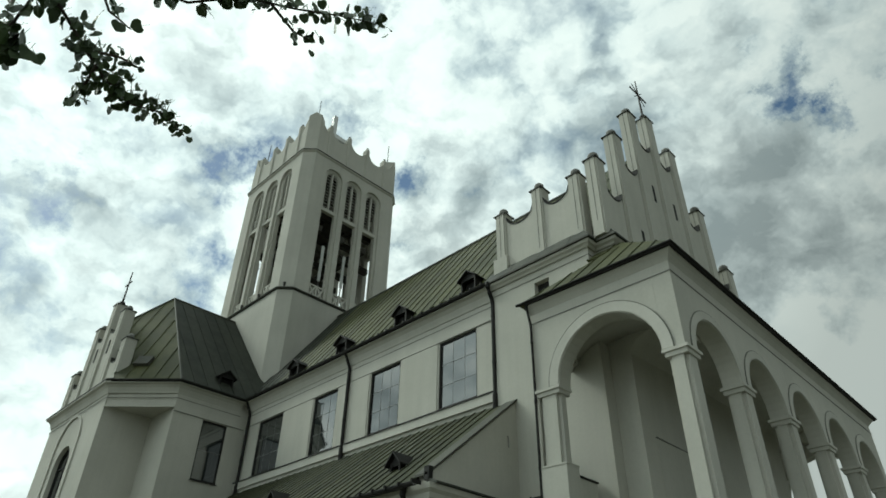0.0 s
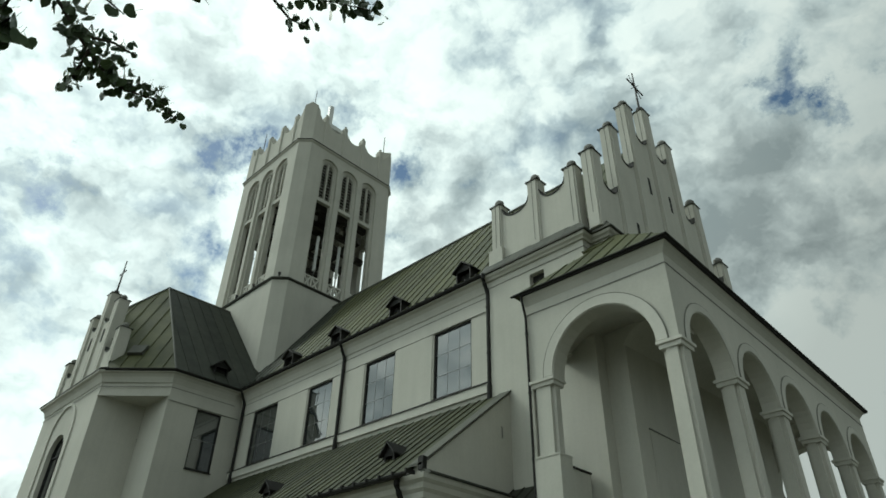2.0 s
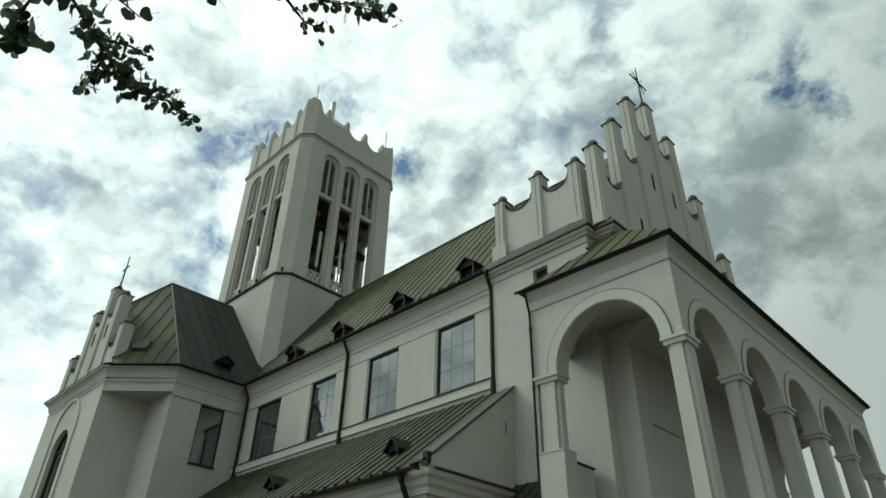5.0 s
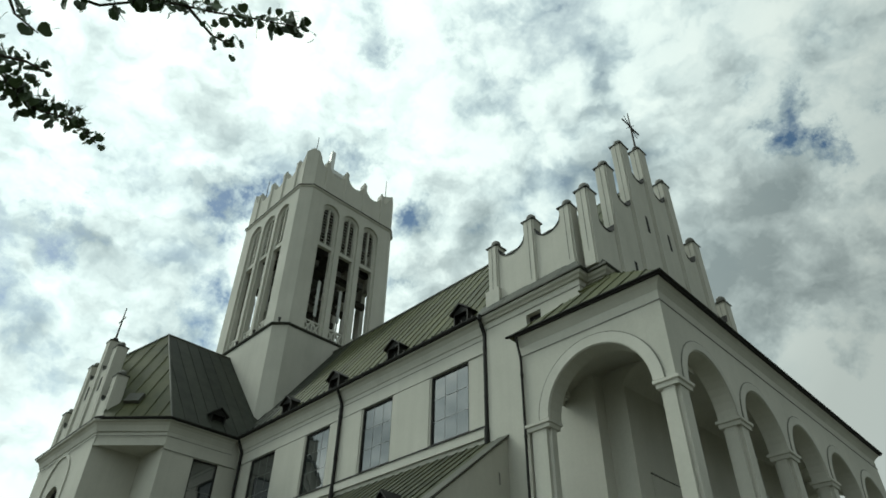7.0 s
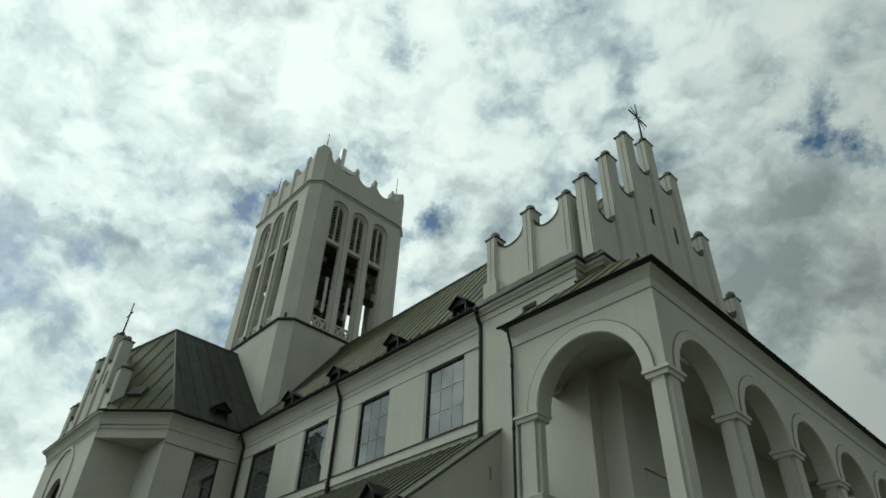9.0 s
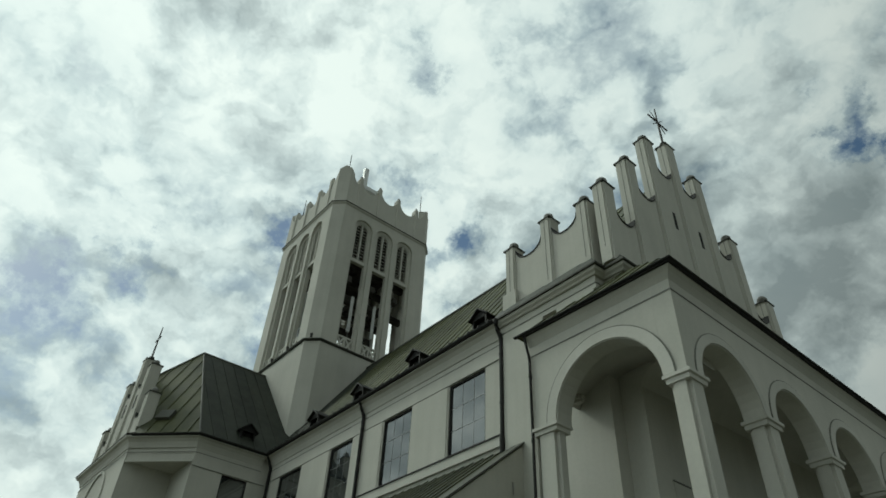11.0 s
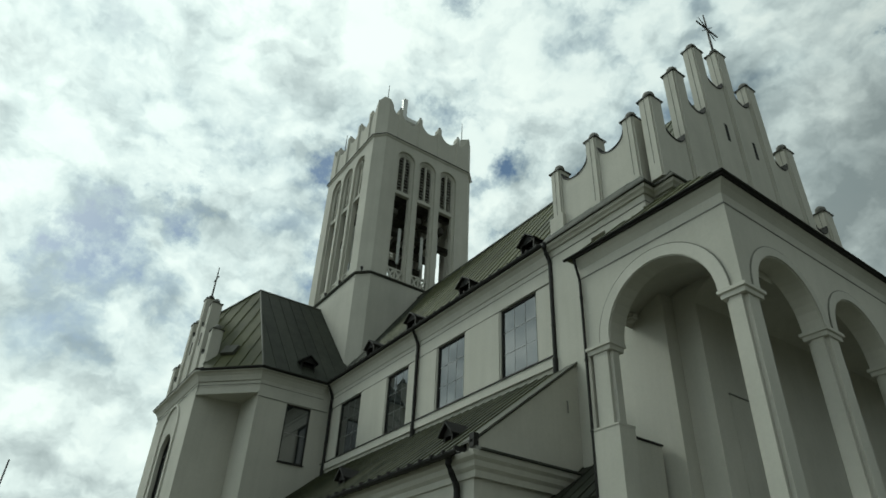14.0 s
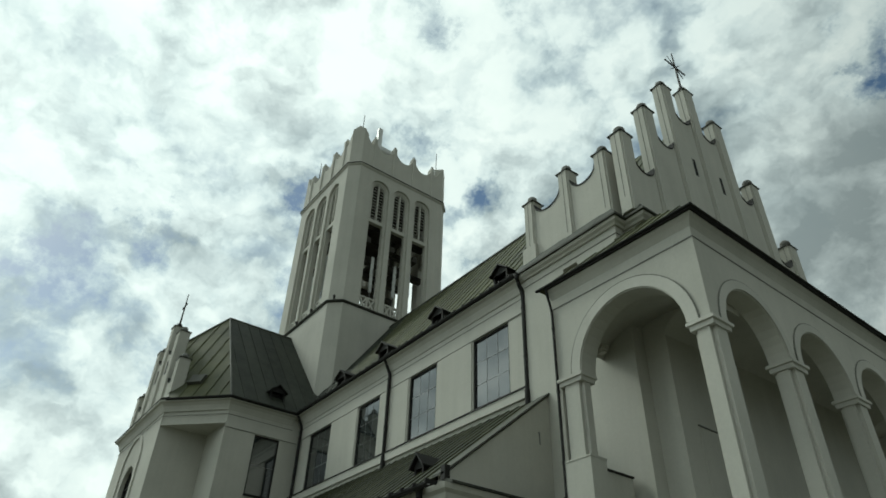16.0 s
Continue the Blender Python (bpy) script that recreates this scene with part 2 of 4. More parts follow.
def quad(bm, *pts):
    bm.faces.new([bm.verts.new(p) for p in pts])


def wall_panel(bm, o, u, n, length, z0, z1, thick, openings):
    """A wall with rectangular or arched openings (u0, u1, sill, spring, arched) that go right through it."""
    o, u, n = Vector(o), Vector(u), Vector(n)

    def p(a, z, d):
        return o + u * a + Z * z - n * d

    def both(a0, zb0, a1, zb1, zt):
        quad(bm, p(a0, zb0, 0), p(a1, zb1, 0), p(a1, zt, 0), p(a0, zt, 0))
        quad(bm, p(a0, zb0, thick), p(a0, zt, thick), p(a1, zt, thick), p(a1, zb1, thick))

    at = 0.0
    for u0, u1, sill, spring, arched in sorted(openings):
        both(at, z0, u0, z0, z1)
        foot = u0 if sill <= z0 else u1
        quad(bm, p(at, z0, 0), p(foot, z0, 0), p(foot, z0, thick), p(at, z0, thick))
        curve = [(u0, spring), (u1, spring)]
        if arched:
            r, c = (u1 - u0) / 2, (u0 + u1) / 2
            curve = [(c - r * math.cos(math.pi * k / 20), spring + r * math.sin(math.pi * k / 20)) for k in range(21)]
        if sill > z0:
            both(u0, z0, u1, z0, sill)
            quad(bm, p(u0, sill, 0), p(u1, sill, 0), p(u1, sill, thick), p(u0, sill, thick))
        for e in (u0, u1):
            quad(bm, p(e, sill, 0), p(e, spring, 0), p(e, spring, thick), p(e, sill, thick))
        for (a, za), (b, zb) in zip(curve, curve[1:]):
            both(a, za, b, zb, z1)
            quad(bm, p(a, za, 0), p(b, zb, 0), p(b, zb, thick), p(a, za, thick))
        at = u1
    both(at, z0, length, z0, z1)
    for e in (0, length):
        quad(bm, p(e, z0, 0), p(e, z1, 0), p(e, z1, thick), p(e, z0, thick))
    quad(bm, p(at, z0, 0), p(length, z0, 0), p(length, z0, thick), p(at, z0, thick))
    quad(bm, p(0, z1, 0), p(length, z1, 0), p(length, z1, thick), p(0, z1, thick))


def arch_band(bm, o, u, n, c, spring, r0, r1, d0, d1, leg=0.0):
    """A band round an arch, from d0 to d1 before the wall, between two radii, with straight legs."""
    o, u, n = Vector(o), Vector(u), Vector(n)
    line = []
    if leg:
        line.append((-1, 0, spring - leg))
    line += [(-math.cos(math.pi * k / 24), math.sin(math.pi * k / 24), spring) for k in range(25)]
    if leg:
        line.append((1, 0, spring - leg))
    rings = []
    for cx, sz, z in line:
        rings.append([bm.verts.new(o + u * (c + cx * r) + Z * (z + sz * r) + n * d) for r, d in ((r0, d0), (r0, d1), (r1, d1), (r1, d0))])
    for a, b in zip(rings, rings[1:]):
        for k in range(4):
            bm.faces.new((a[k], a[(k + 1) % 4], b[(k + 1) % 4], b[k]))
    bm.faces.new(rings[0])
    bm.faces.new(rings[-1][::-1])


def cornice(bm, path, profile, closed=False):
    """Sweeps a profile of (outward, z) along a plan line whose outward side is on its right."""
    n = len(path)
    rings = []
    for i, (x, y) in enumerate(path):
        here = Vector((x, y))
        before = (here - Vector(path[i - 1])).normalized() if closed or i else None
        after = (Vector(path[(i + 1) % n]) - here).normalized() if closed or i < n - 1 else None
        before, after = before or after, after or before
        n1, n2 = Vector((before.y, -before.x)), Vector((after.y, -after.x))
        mitre = (n1 + n2) / max(0.3, 1 + n1.dot(n2))
        rings.append([bm.verts.new((x + mitre.x * d, y + mitre.y * d, z)) for d, z in profile])
    k = len(profile)
    for i in range(n if closed else n - 1):
        a, b = rings[i], rings[(i + 1) % n]
        for j in range(k):
            bm.faces.new((a[j], b[j], b[(j + 1) % k], a[(j + 1) % k]))
    if not closed:
        bm.faces.new(rings[0])
        bm.faces.new(rings[-1][::-1])


def tube(bm, pts, radii, sides=8):
    pts = [Vector(q) for q in pts]
    rings = []
    for i, q in enumerate(pts):
        d = (pts[min(i + 1, len(pts) - 1)] - pts[max(i - 1, 0)]).normalized()
        a = d.cross(Z if abs(d.z) < 0.9 else Vector((1, 0, 0))).normalized()
        b = d.cross(a)
        r = radii[i] if isinstance(radii, (list, tuple)) else radii
        rings.append([bm.verts.new(q + (a * math.cos(2 * math.pi * k / sides) + b * math.sin(2 * math.pi * k / sides)) * r) for k in range(sides)])
    for a, b in zip(rings, rings[1:]):
        for k in range(sides):
            bm.faces.new((a[k], a[(k + 1) % sides], b[(k + 1) % sides], b[k]))
    bm.faces.new(rings[0][::-1])
    bm.faces.new(rings[-1])


def clip(poly, axis, limit, keep_above):
    out = []
    for a, b in zip(poly, poly[1:] + poly[:1]):
        ia, ib = (a[axis] >= limit) == keep_above, (b[axis] >= limit) == keep_above
        if ia:
            out.append(a)
        if ia != ib:
            t = (limit - a[axis]) / (b[axis] - a[axis])
            out.append(tuple(p + (q - p) * t for p, q in zip(a, b)))
    return out


def roof_sheets(parent, corners, along, pitch, mat, thick=0.05):
    """Standing-seam sheets over a convex roof face: each sheet is a piece with a raised seam on one edge."""
    pts = [Vector(c) for c in corners]
    u = Vector(along).normalized()
    nrm = (pts[1] - pts[0]).cross(pts[2] - pts[0]).normalized()
    nrm = nrm if nrm.z > 0 else -nrm
    u = (u - nrm * u.dot(nrm)).normalized()
    v = nrm.cross(u)
    o = pts[0]
    flat = [((q - o).dot(u), (q - o).dot(v)) for q in pts]
    lo, hi = min(f[0] for f in flat), max(f[0] for f in flat)
    count = max(1, round((hi - lo) / pitch))
    for i in range(count):
        a, b = lo + (hi - lo) * i / count, lo + (hi - lo) * (i + 1) / count
        strip = clip(clip(flat, 0, a, True), 0, b, False)
        if len(strip) < 3:
            continue
        bm = bmesh.new()
        top = [bm.verts.new(o + u * s + v * t) for s, t in strip]
        low = [bm.verts.new(o + u * s + v * t - nrm * thick) for s, t in strip]
        bm.faces.new(top)
        bm.faces.new(low[::-1])
        for k in range(len(strip)):
            bm.faces.new((top[k], low[k], low[(k + 1) % len(strip)], top[(k + 1) % len(strip)]))
        edge = [t for s, t in strip if abs(s - a) < 1e-4]
        if len(edge) >= 2 and max(edge) - min(edge) > 0.05:
            t0, t1 = min(edge), max(edge)
            q = [o + u * (a + du) + v * t + nrm * h for t in (t0, t1) for du, h in ((-0.012, -0.01), (0.012, -0.01), (0.012, 0.026), (-0.012, 0.026))]
            vs = [bm.verts.new(c) for c in q]
            for f in ((0, 1, 2, 3), (7, 6, 5, 4), (0, 4, 5, 1), (1, 5, 6, 2), (2, 6, 7, 3), (3, 7, 4, 0)):
                bm.faces.new([vs[k] for k in f])
        bmesh.ops.recalc_face_normals(bm, faces=bm.faces)
        me = bpy.data.meshes.new("roof_sheet")
        bm.to_mesh(me)
        bm.free()
        me.materials.append(mat)
        ob = new("roof_sheet", me)
        ob.parent = parent


def downpipe(parent, x, y, z0, z1, n, reach=0.35, r=0.065):
    """Rain pipe with a swan neck under the gutter, brackets and a wider collar at its foot."""
    n = Vector(n)
    base = Vector((x, y, 0)) + n * 0.085
    bm = bmesh.new()
    pts = [base + n * reach + Z * (z1 + 0.10), base + n * reach + Z * (z1 - 0.06), base + n * reach * 0.7 + Z * (z1 - 0.20), base + n * 0.02 + Z * (z1 - 0.42), base + Z * (z1 - 0.52), base + Z * z0]
    tube(bm, pts, r, 10)
    pipe = part("downpipe", bm, DARK, parent, "dark metal rain pipe with a bent neck")
    zz = z1 - 0.9
    while zz > z0 + 0.3:
        bm = bmesh.new()
        tube(bm, [base + Z * (zz - 0.025), base + Z * (zz + 0.025)], r + 0.010, 10)
        part("bracket", bm, DARK, pipe)
        zz -= 1.4
    bm = bmesh.new()
    tube(bm, [base + Z * z0, base + Z * (z0 + 0.45)], r + 0.018, 10)
    part("collar", bm, DARK, pipe)
    return pipe


def gutter(parent, path, z, r=0.085):
    """Half-round gutter along an eave line."""
    prof = [(r * math.cos(math.pi * k / 6), z - r * math.sin(math.pi * k / 6)) for k in range(7)]
    prof += [(d * 0.8, q + 0.012) for d, q in reversed(prof)]
    bm = bmesh.new()
    cornice(bm, path, prof)
    return part("gutter", bm, DARK, parent, "dark half-round metal gutter")


pane_rng = random.Random(11)


def window(parent, o, u, n, width, sill, head, bars_u=3, bars_z=3, deep=0.06):
    """Window set back in its opening: metal frame, thin glazing bars and one pane a field, each a trifle out of true."""
    o, u, n = Vector(o), Vector(u), Vector(n)
    m = Matrix((u, -n, Z)).transposed().to_4x4()
    m.translation = o
    h = head - sill
    bm = bmesh.new()
    f = 0.055
    for a0, a1, z0, z1 in ((0, f, 0, h), (width - f, width, 0, h), (f, width - f, 0, f), (f, width - f, h - f, h)):
        box(bm, a0, a1, deep - 0.03, deep + 0.06, sill + z0, sill + z1, m)
    frame_ob = part("window", bm, DARK, parent, "large window with thin dark frame reflecting the sky")
    for i in range(bars_u):
        for j in range(bars_z):
            a0, a1 = f + (width - 2 * f) * i / bars_u, f + (width - 2 * f) * (i + 1) / bars_u
            z0, z1 = f + (h - 2 * f) * j / bars_z, f + (h - 2 * f) * (j + 1) / bars_z
            bm = bmesh.new()
            lean = m @ Matrix.Translation(((a0 + a1) / 2, deep + 0.015, sill + (z0 + z1) / 2)) @ Euler((pane_rng.gauss(0, 0.004), 0, pane_rng.gauss(0, 0.004))).to_matrix().to_4x4()
            box(bm, (a0 - a1) / 2, (a1 - a0) / 2, -0.005, 0.005, (z0 - z1) / 2, (z1 - z0) / 2, lean)
            part("pane", bm, GLASS, frame_ob)
    bm = bmesh.new()
    for i in range(1, bars_u):
        a = f + (width - 2 * f) * i / bars_u
        box(bm, a - 0.002, a + 0.002, deep + 0.003, deep + 0.012, sill + f, sill + h - f, m)
    for j in range(1, bars_z):
        z = f + (h - 2 * f) * j / bars_z
        box(bm, f, width - f, deep + 0.002, deep + 0.012, sill + z - 0.005, sill + z + 0.005, m)
    part("glazing_lattice", bm, LEAD, frame_ob)
    bm = bmesh.new()
    box(bm, -0.03, width + 0.03, -0.05, deep + 0.06, sill - 0.035, sill, m)
    part("window_sill", bm, DARK, frame_ob, "dark sheet-metal sill")
    return frame_ob


def dormer(parent, x, y, z, n, mat_front=DARK, k=1.0):
    """Small gabled roof hatch, its inner shade a near-black panel in the front; n points out of the roof face."""
    n = Vector(n)
    u = Vector((-n.y, n.x, 0))
    m = Matrix((u, n, Z)).transposed().to_4x4()
    m.translation = (x, y, z)
    w, h, back = 0.27 * k, 0.50 * k, -0.95 * k
    bm = bmesh.new()
    for s in (-1, 1):
        box(bm, min(s * w, s * (w - 0.05)), max(s * w, s * (w - 0.05)), back, 0, -0.1, h, m)
    box(bm, -w, w, -0.05, 0.0, -0.1, 0.06, m)
    box(bm, -w + 0.05, w - 0.05, -0.05, 0.0, h - 0.07, h, m)
    tri = [bm.verts.new(m @ Vector(q)) for q in ((-w, 0, h), (w, 0, h), (0, 0, h + 0.20), (-w, back, h), (w, back, h), (0, back, h + 0.20))]
    for f in ((0, 1, 2), (5, 4, 3), (0, 3, 4, 1), (1, 4, 5, 2), (2, 5, 3, 0)):
        bm.faces.new([tri[k] for k in f])
    d = part("dormer", bm, mat_front, parent, "small gabled roof hatch in dark sheet metal")
    # panel across the hatch front, painted as its unlit inside
    bm = bmesh.new()
    box(bm, -w + 0.05, w - 0.05, -0.20, -0.18, 0.06, h - 0.07, m)
    part("opening", bm, BLACKNESS, d)
    for s in (-1, 1):
        bm = bmesh.new()
        q = [(0, h + 0.27), (s * (w + 0.09), h - 0.03), (s * (w + 0.09), h - 0.07), (0, h + 0.22)]
        vs = [bm.verts.new(m @ Vector((a, yy, b))) for yy in (0.10, back) for a, b in q]
        for f in ((0, 1, 2, 3), (7, 6, 5, 4), (0, 4, 5, 1), (1, 5, 6, 2), (2, 6, 7, 3), (3, 7, 4, 0)):
            bm.faces.new([vs[k] for k in f])
        part("roof_side", bm, mat_front, d)
    return d


def pinnacle(parent, x, y, w, z0, top, deep=None, ball=0.15):
    """Stepped-corner pier with a sheet-metal cap and a cement ball."""
    d = deep or w
    a, b, k = w / 2, d / 2, 0.045
    plan = [(-a + k, -b), (a - k, -b), (a - k, -b + k), (a, -b + k), (a, b - k), (a - k, b - k), (a - k, b), (-a + k, b), (-a + k, b - k), (-a, b - k), (-a, -b + k), (-a + k, -b + k)]
    bm = bmesh.new()
    prism(bm, [(x + p, y + q) for p, q in plan], z0, top)
    shaft = part("pinnacle", bm, WHITE, parent, "slender white pier topped with a ball")
    bm = bmesh.new()
    e = 0.03
    lo = [bm.verts.new((x + s * (a + e), y + t * (b + e), top + 0.002)) for s, t in ((-1, -1), (1, -1), (1, 1), (-1, 1))]
    mid = [bm.verts.new((x + s * (a + e), y + t * (b + e), top + 0.035)) for s, t in ((-1, -1), (1, -1), (1, 1), (-1, 1))]
    hi = [bm.verts.new((x + s * 0.06, y + t * 0.06, top + 0.075)) for s, t in ((-1, -1), (1, -1), (1, 1), (-1, 1))]
    for p, q in ((lo, mid), (mid, hi)):
        for i in range(4):
            bm.faces.new((p[i], p[(i + 1) % 4], q[(i + 1) % 4], q[i]))
    bm.faces.new(lo[::-1])
    bm.faces.new(hi)
    cap_bm = bm
    for sy in (-1, 1):
        bm = bmesh.new()
        box(bm, x - 0.010, x + 0.010, y + sy * b - 0.004, y + sy * b + 0.004, z0 + 0.45, top - 0.02)
        part("groove", bm, GRIME_AND_SHADE, shaft)
    bm = cap_bm
    part("cap", bm, MOSSY, shaft, "weathered sheet-metal cap")
    if ball:
        bm = bmesh.new()
        bmesh.ops.create_icosphere(bm, subdivisions=2, radius=ball, matrix=Matrix.Translation((x, y, top + 0.06 + ball * 0.9)))
        for f in bm.faces:
            f.smooth = True
        part("ball", bm, CEMENT, shaft, "grey cement ball")
    return shaft


def scoop_wall(bm, cop, axis, fixed, thick, a0, a1, z0, low, rise, coping=0.035):
    """A parapet stretch between two pinnacles whose top sags in a half round."""
    n = 14
    pts = []
    for i in range(n + 1):
        s = i / n * 2 - 1
        pts.append((a0 + (a1 - a0) * i / n, low + rise * (1 - math.sqrt(max(0.0, 1 - s * s)))))

    def co(a, d, z):
        return (a, fixed + d, z) if axis == "x" else (fixed - d, a, z)

    for (p, zp), (q, zq) in zip(pts, pts[1:]):
        for d in (0, thick):
            quad(bm, co(p, d, z0), co(q, d, z0), co(q, d, zq), co(p, d, zp))
        quad(bm, co(p, 0, zp), co(q, 0, zq), co(q, thick, zq), co(p, thick, zp))
        e = 0.025
        lo = [co(p, -e, zp + 0.004), co(q, -e, zq + 0.004), co(q, thick + e, zq + 0.004), co(p, thick + e, zp + 0.004)]
        hi = [(c[0], c[1], c[2] + coping) for c in lo]
        vs = [cop.verts.new(c) for c in lo + hi]
        for f in ((3, 2, 1, 0), (4, 5, 6, 7), (0, 1, 5, 4), (1, 2, 6, 5), (2, 3, 7, 6), (3, 0, 4, 7)):
            cop.faces.new([vs[k] for k in f])


# ---- ground ----
bm = bmesh.new()
quad(bm, (-1500, -1500, 0), (1500, -1500, 0), (1500, 1500, 0), (-1500, 1500, 0))
ground = part("ground", bm, GROUND, None)
tagged(ground, "flat gravel and grass ground round the church", "ground", kind="structure")

CY, CX = 16.84, -28.00          # axis of the nave, axis of the transept
FAR = 2 * CY                    # mirror for the far side: y -> FAR - y

# ---- nave ----
nave = thing("nave", "white stucco church nave with green metal roof", "church")
NY, NX0, NX1 = 12.58, -23.0, -10.0
EAVE_Z = 11.42
WINDOWS = [(-12.13, -10.64), (-15.27, -13.85), (-18.38, -17.03), (-21.94, -20.32)]
SILL, HEAD = 8.37, 10.44
for side in (0, 1):
    y = NY if side == 0 else FAR - NY
    n = (0, -1, 0) if side == 0 else (0, 1, 0)
    bm = bmesh.new()
    wall_panel(bm, (NX0, y, 0), (1, 0, 0), n, NX1 - NX0, 0, EAVE_Z, 0.5, [(a - NX0, b - NX0, SILL, HEAD, False) for a, b in WINDOWS])
    part("wall", bm, WHITE, nave)
    for a, b in WINDOWS:
        window(nave, (a, y, 0), (1, 0, 0), n, b - a, SILL, HEAD)
# plaster band over the window heads, sill band and eave cornice
bm = boxed(NX0, NX1, NY - 0.025, NY - 0.002, HEAD + 0.03, EAVE_Z - 0.02)
part("frieze", bm, TRIM, nave)
bm = boxed(NX0, NX1, NY - 0.028, NY - 0.002, HEAD + 0.008, HEAD + 0.028)
part("frieze_joint", bm, GRIME_AND_SHADE, nave)
bm = boxed(NX0, NX1 + 0.0, NY - 0.07, NY - 0.002, 8.05, 8.30)
part("sill_band", bm, TRIM, nave)
bm = boxed(NX0, NX1, NY - 0.10, NY - 0.002, 8.302, 8.332)
part("sill_flashing", bm, DARK, nave)
for (a, b), (c, d) in zip(WINDOWS[1:], WINDOWS):
    bm = boxed(b + 0.06, c - 0.06, NY - 0.022, NY - 0.002, SILL, HEAD - 0.0)
    part("wall_field", bm, WHITE, nave)
bm = bmesh.new()
EAVE_PROFILE = [(0.0, -0.38), (0.03, -0.38), (0.05, -0.31), (0.10, -0.18), (0.18, -0.08), (0.27, -0.05), (0.28, 0.02), (0.0, 0.02)]
cornice(bm, [(NX0, NY - 0.02), (NX1, NY - 0.02)], [(d, EAVE_Z + z) for d, z in EAVE_PROFILE])
part("eave_cornice", bm, TRIM, nave)
bm = boxed(NX0, NX1, NY - 0.032, NY - 0.026, EAVE_Z - 0.56, EAVE_Z - 0.535)
part("cornice_joint", bm, GRIME_AND_SHADE, nave)
RIDGE = 17.48
ROOF_Y0, ROOF_Z0 = NY - 0.30, EAVE_Z + 0.03
KICK_Y, KICK_Z = NY + 0.50, EAVE_Z + 0.82
nave_roof = part("roof", boxed(NX0, NX1, NY + 0.1, FAR - NY - 0.1, EAVE_Z - 0.3, EAVE_Z - 0.05), DARK, nave, "steep green standing-seam metal roof")
for s in (0, 1):
    def yy(y):
        return y if s == 0 else FAR - y
    # darker sheets at the transept end, green ones along the rest
    for x0, x1, mat in ((-25.0, -22.0, DARK_ROOF), (-22.0, -9.2, ROOF)):
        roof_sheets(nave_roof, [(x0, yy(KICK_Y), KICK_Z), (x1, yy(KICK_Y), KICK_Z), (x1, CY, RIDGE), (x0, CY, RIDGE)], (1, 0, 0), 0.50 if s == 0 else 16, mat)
    for x0, x1, mat in ((-23.2, -22.0, DARK_ROOF), (-22.0, -9.9, ROOF)):
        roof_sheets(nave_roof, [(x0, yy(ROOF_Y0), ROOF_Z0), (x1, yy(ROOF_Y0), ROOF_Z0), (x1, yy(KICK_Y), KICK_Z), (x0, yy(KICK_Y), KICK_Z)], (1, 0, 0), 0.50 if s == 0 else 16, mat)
bm = bmesh.new()
tube(bm, [(-24.5, CY, RIDGE + 0.01), (-9.2, CY, RIDGE + 0.01)], 0.07, 8)
part("ridge_cap", bm, MOSSY, nave_roof)
nave_gutter = gutter(nave, [(NX0 + 0.25, ROOF_Y0 - 0.02), (NX1 + 0.05, ROOF_Y0 - 0.02)], EAVE_Z + 0.06)
bm = boxed(-0.018, 0.018, -0.10, 0.16, -0.03, 0.05)
hook = mesh_of("gutter_hook", bm, DARK)
for i in range(31):
    shared("gutter_hook", hook, nave_gutter, Matrix.Translation((NX0 + 0.6 + 0.41 * i, ROOF_Y0 - 0.02, EAVE_Z + 0.06)))
for x in (-11.24, -14.37, -17.60, -20.60):
    dormer(nave, x, 12.88, 11.95, (0, -1, 0), k=1.12)
downpipe(nave, -9.93, NY, 7.75, EAVE_Z, (0, -1, 0), 0.2, 0.062)
downpipe(nave, -16.39, NY, 7.75, EAVE_Z, (0, -1, 0), 0.2, 0.055)
downpipe(nave, -22.70, NY, 7.75, EAVE_Z, (0, -1, 0), 0.2, 0.055)

# ---- side aisle under a lean-to roof ----
aisle = thing("side_aisle", "low white side aisle under a green lean-to roof", "church")
AX1, AY, AZ = -9.28, 9.62, 5.12
bm = bmesh.new()
prism(bm, [(NX0, AY), (AX1 - 0.05, AY), (AX1 - 0.05, NY - 0.01), (NX0, NY - 0.01)], 0, [AZ, AZ, AZ, AZ])
part("wall", bm, WHITE, aisle)
bm = bmesh.new()
vs = []
for x in (AX1 - 0.30, AX1):
    vs.append([bm.verts.new((x, y, z)) for y, z in ((9.62, 5.0), (12.56, 5.0), (12.56, 7.86), (9.62, 5.46))])
for i in range(4):
    bm.faces.new((vs[0][i], vs[0][(i + 1) % 4], vs[1][(i + 1) % 4], vs[1][i]))
bm.faces.new(vs[0])
bm.faces.new(vs[1][::-1])
part("end_gable", bm, WHITE, aisle, "white sloping end wall of the aisle")
bm = bmesh.new()
vs = [bm.verts.new((x, y, z)) for y, z in ((9.50, 5.40), (12.56, 7.90)) for x in (AX1 - 0.34, AX1 + 0.05)]
vt = [bm.verts.new(v.co + Vector((0, 0, 0.05))) for v in vs]
for f in ((0, 1, 3, 2),):
    bm.faces.new([vs[k] for k in f])
    bm.faces.new([vt[k] for k in f[::-1]])
for a, b in ((0, 1), (1, 3), (3, 2), (2, 0)):
    bm.faces.new((vs[a], vs[b], vt[b], vt[a]))
part("verge_flashing", bm, MOSSY, aisle)
bm = bmesh.new()
AISLE_PROFILE = [(0.0, -0.42), (0.05, -0.42), (0.06, -0.30), (0.13, -0.24), (0.15, -0.14), (0.22, -0.08), (0.24, 0.02), (0.0, 0.02)]
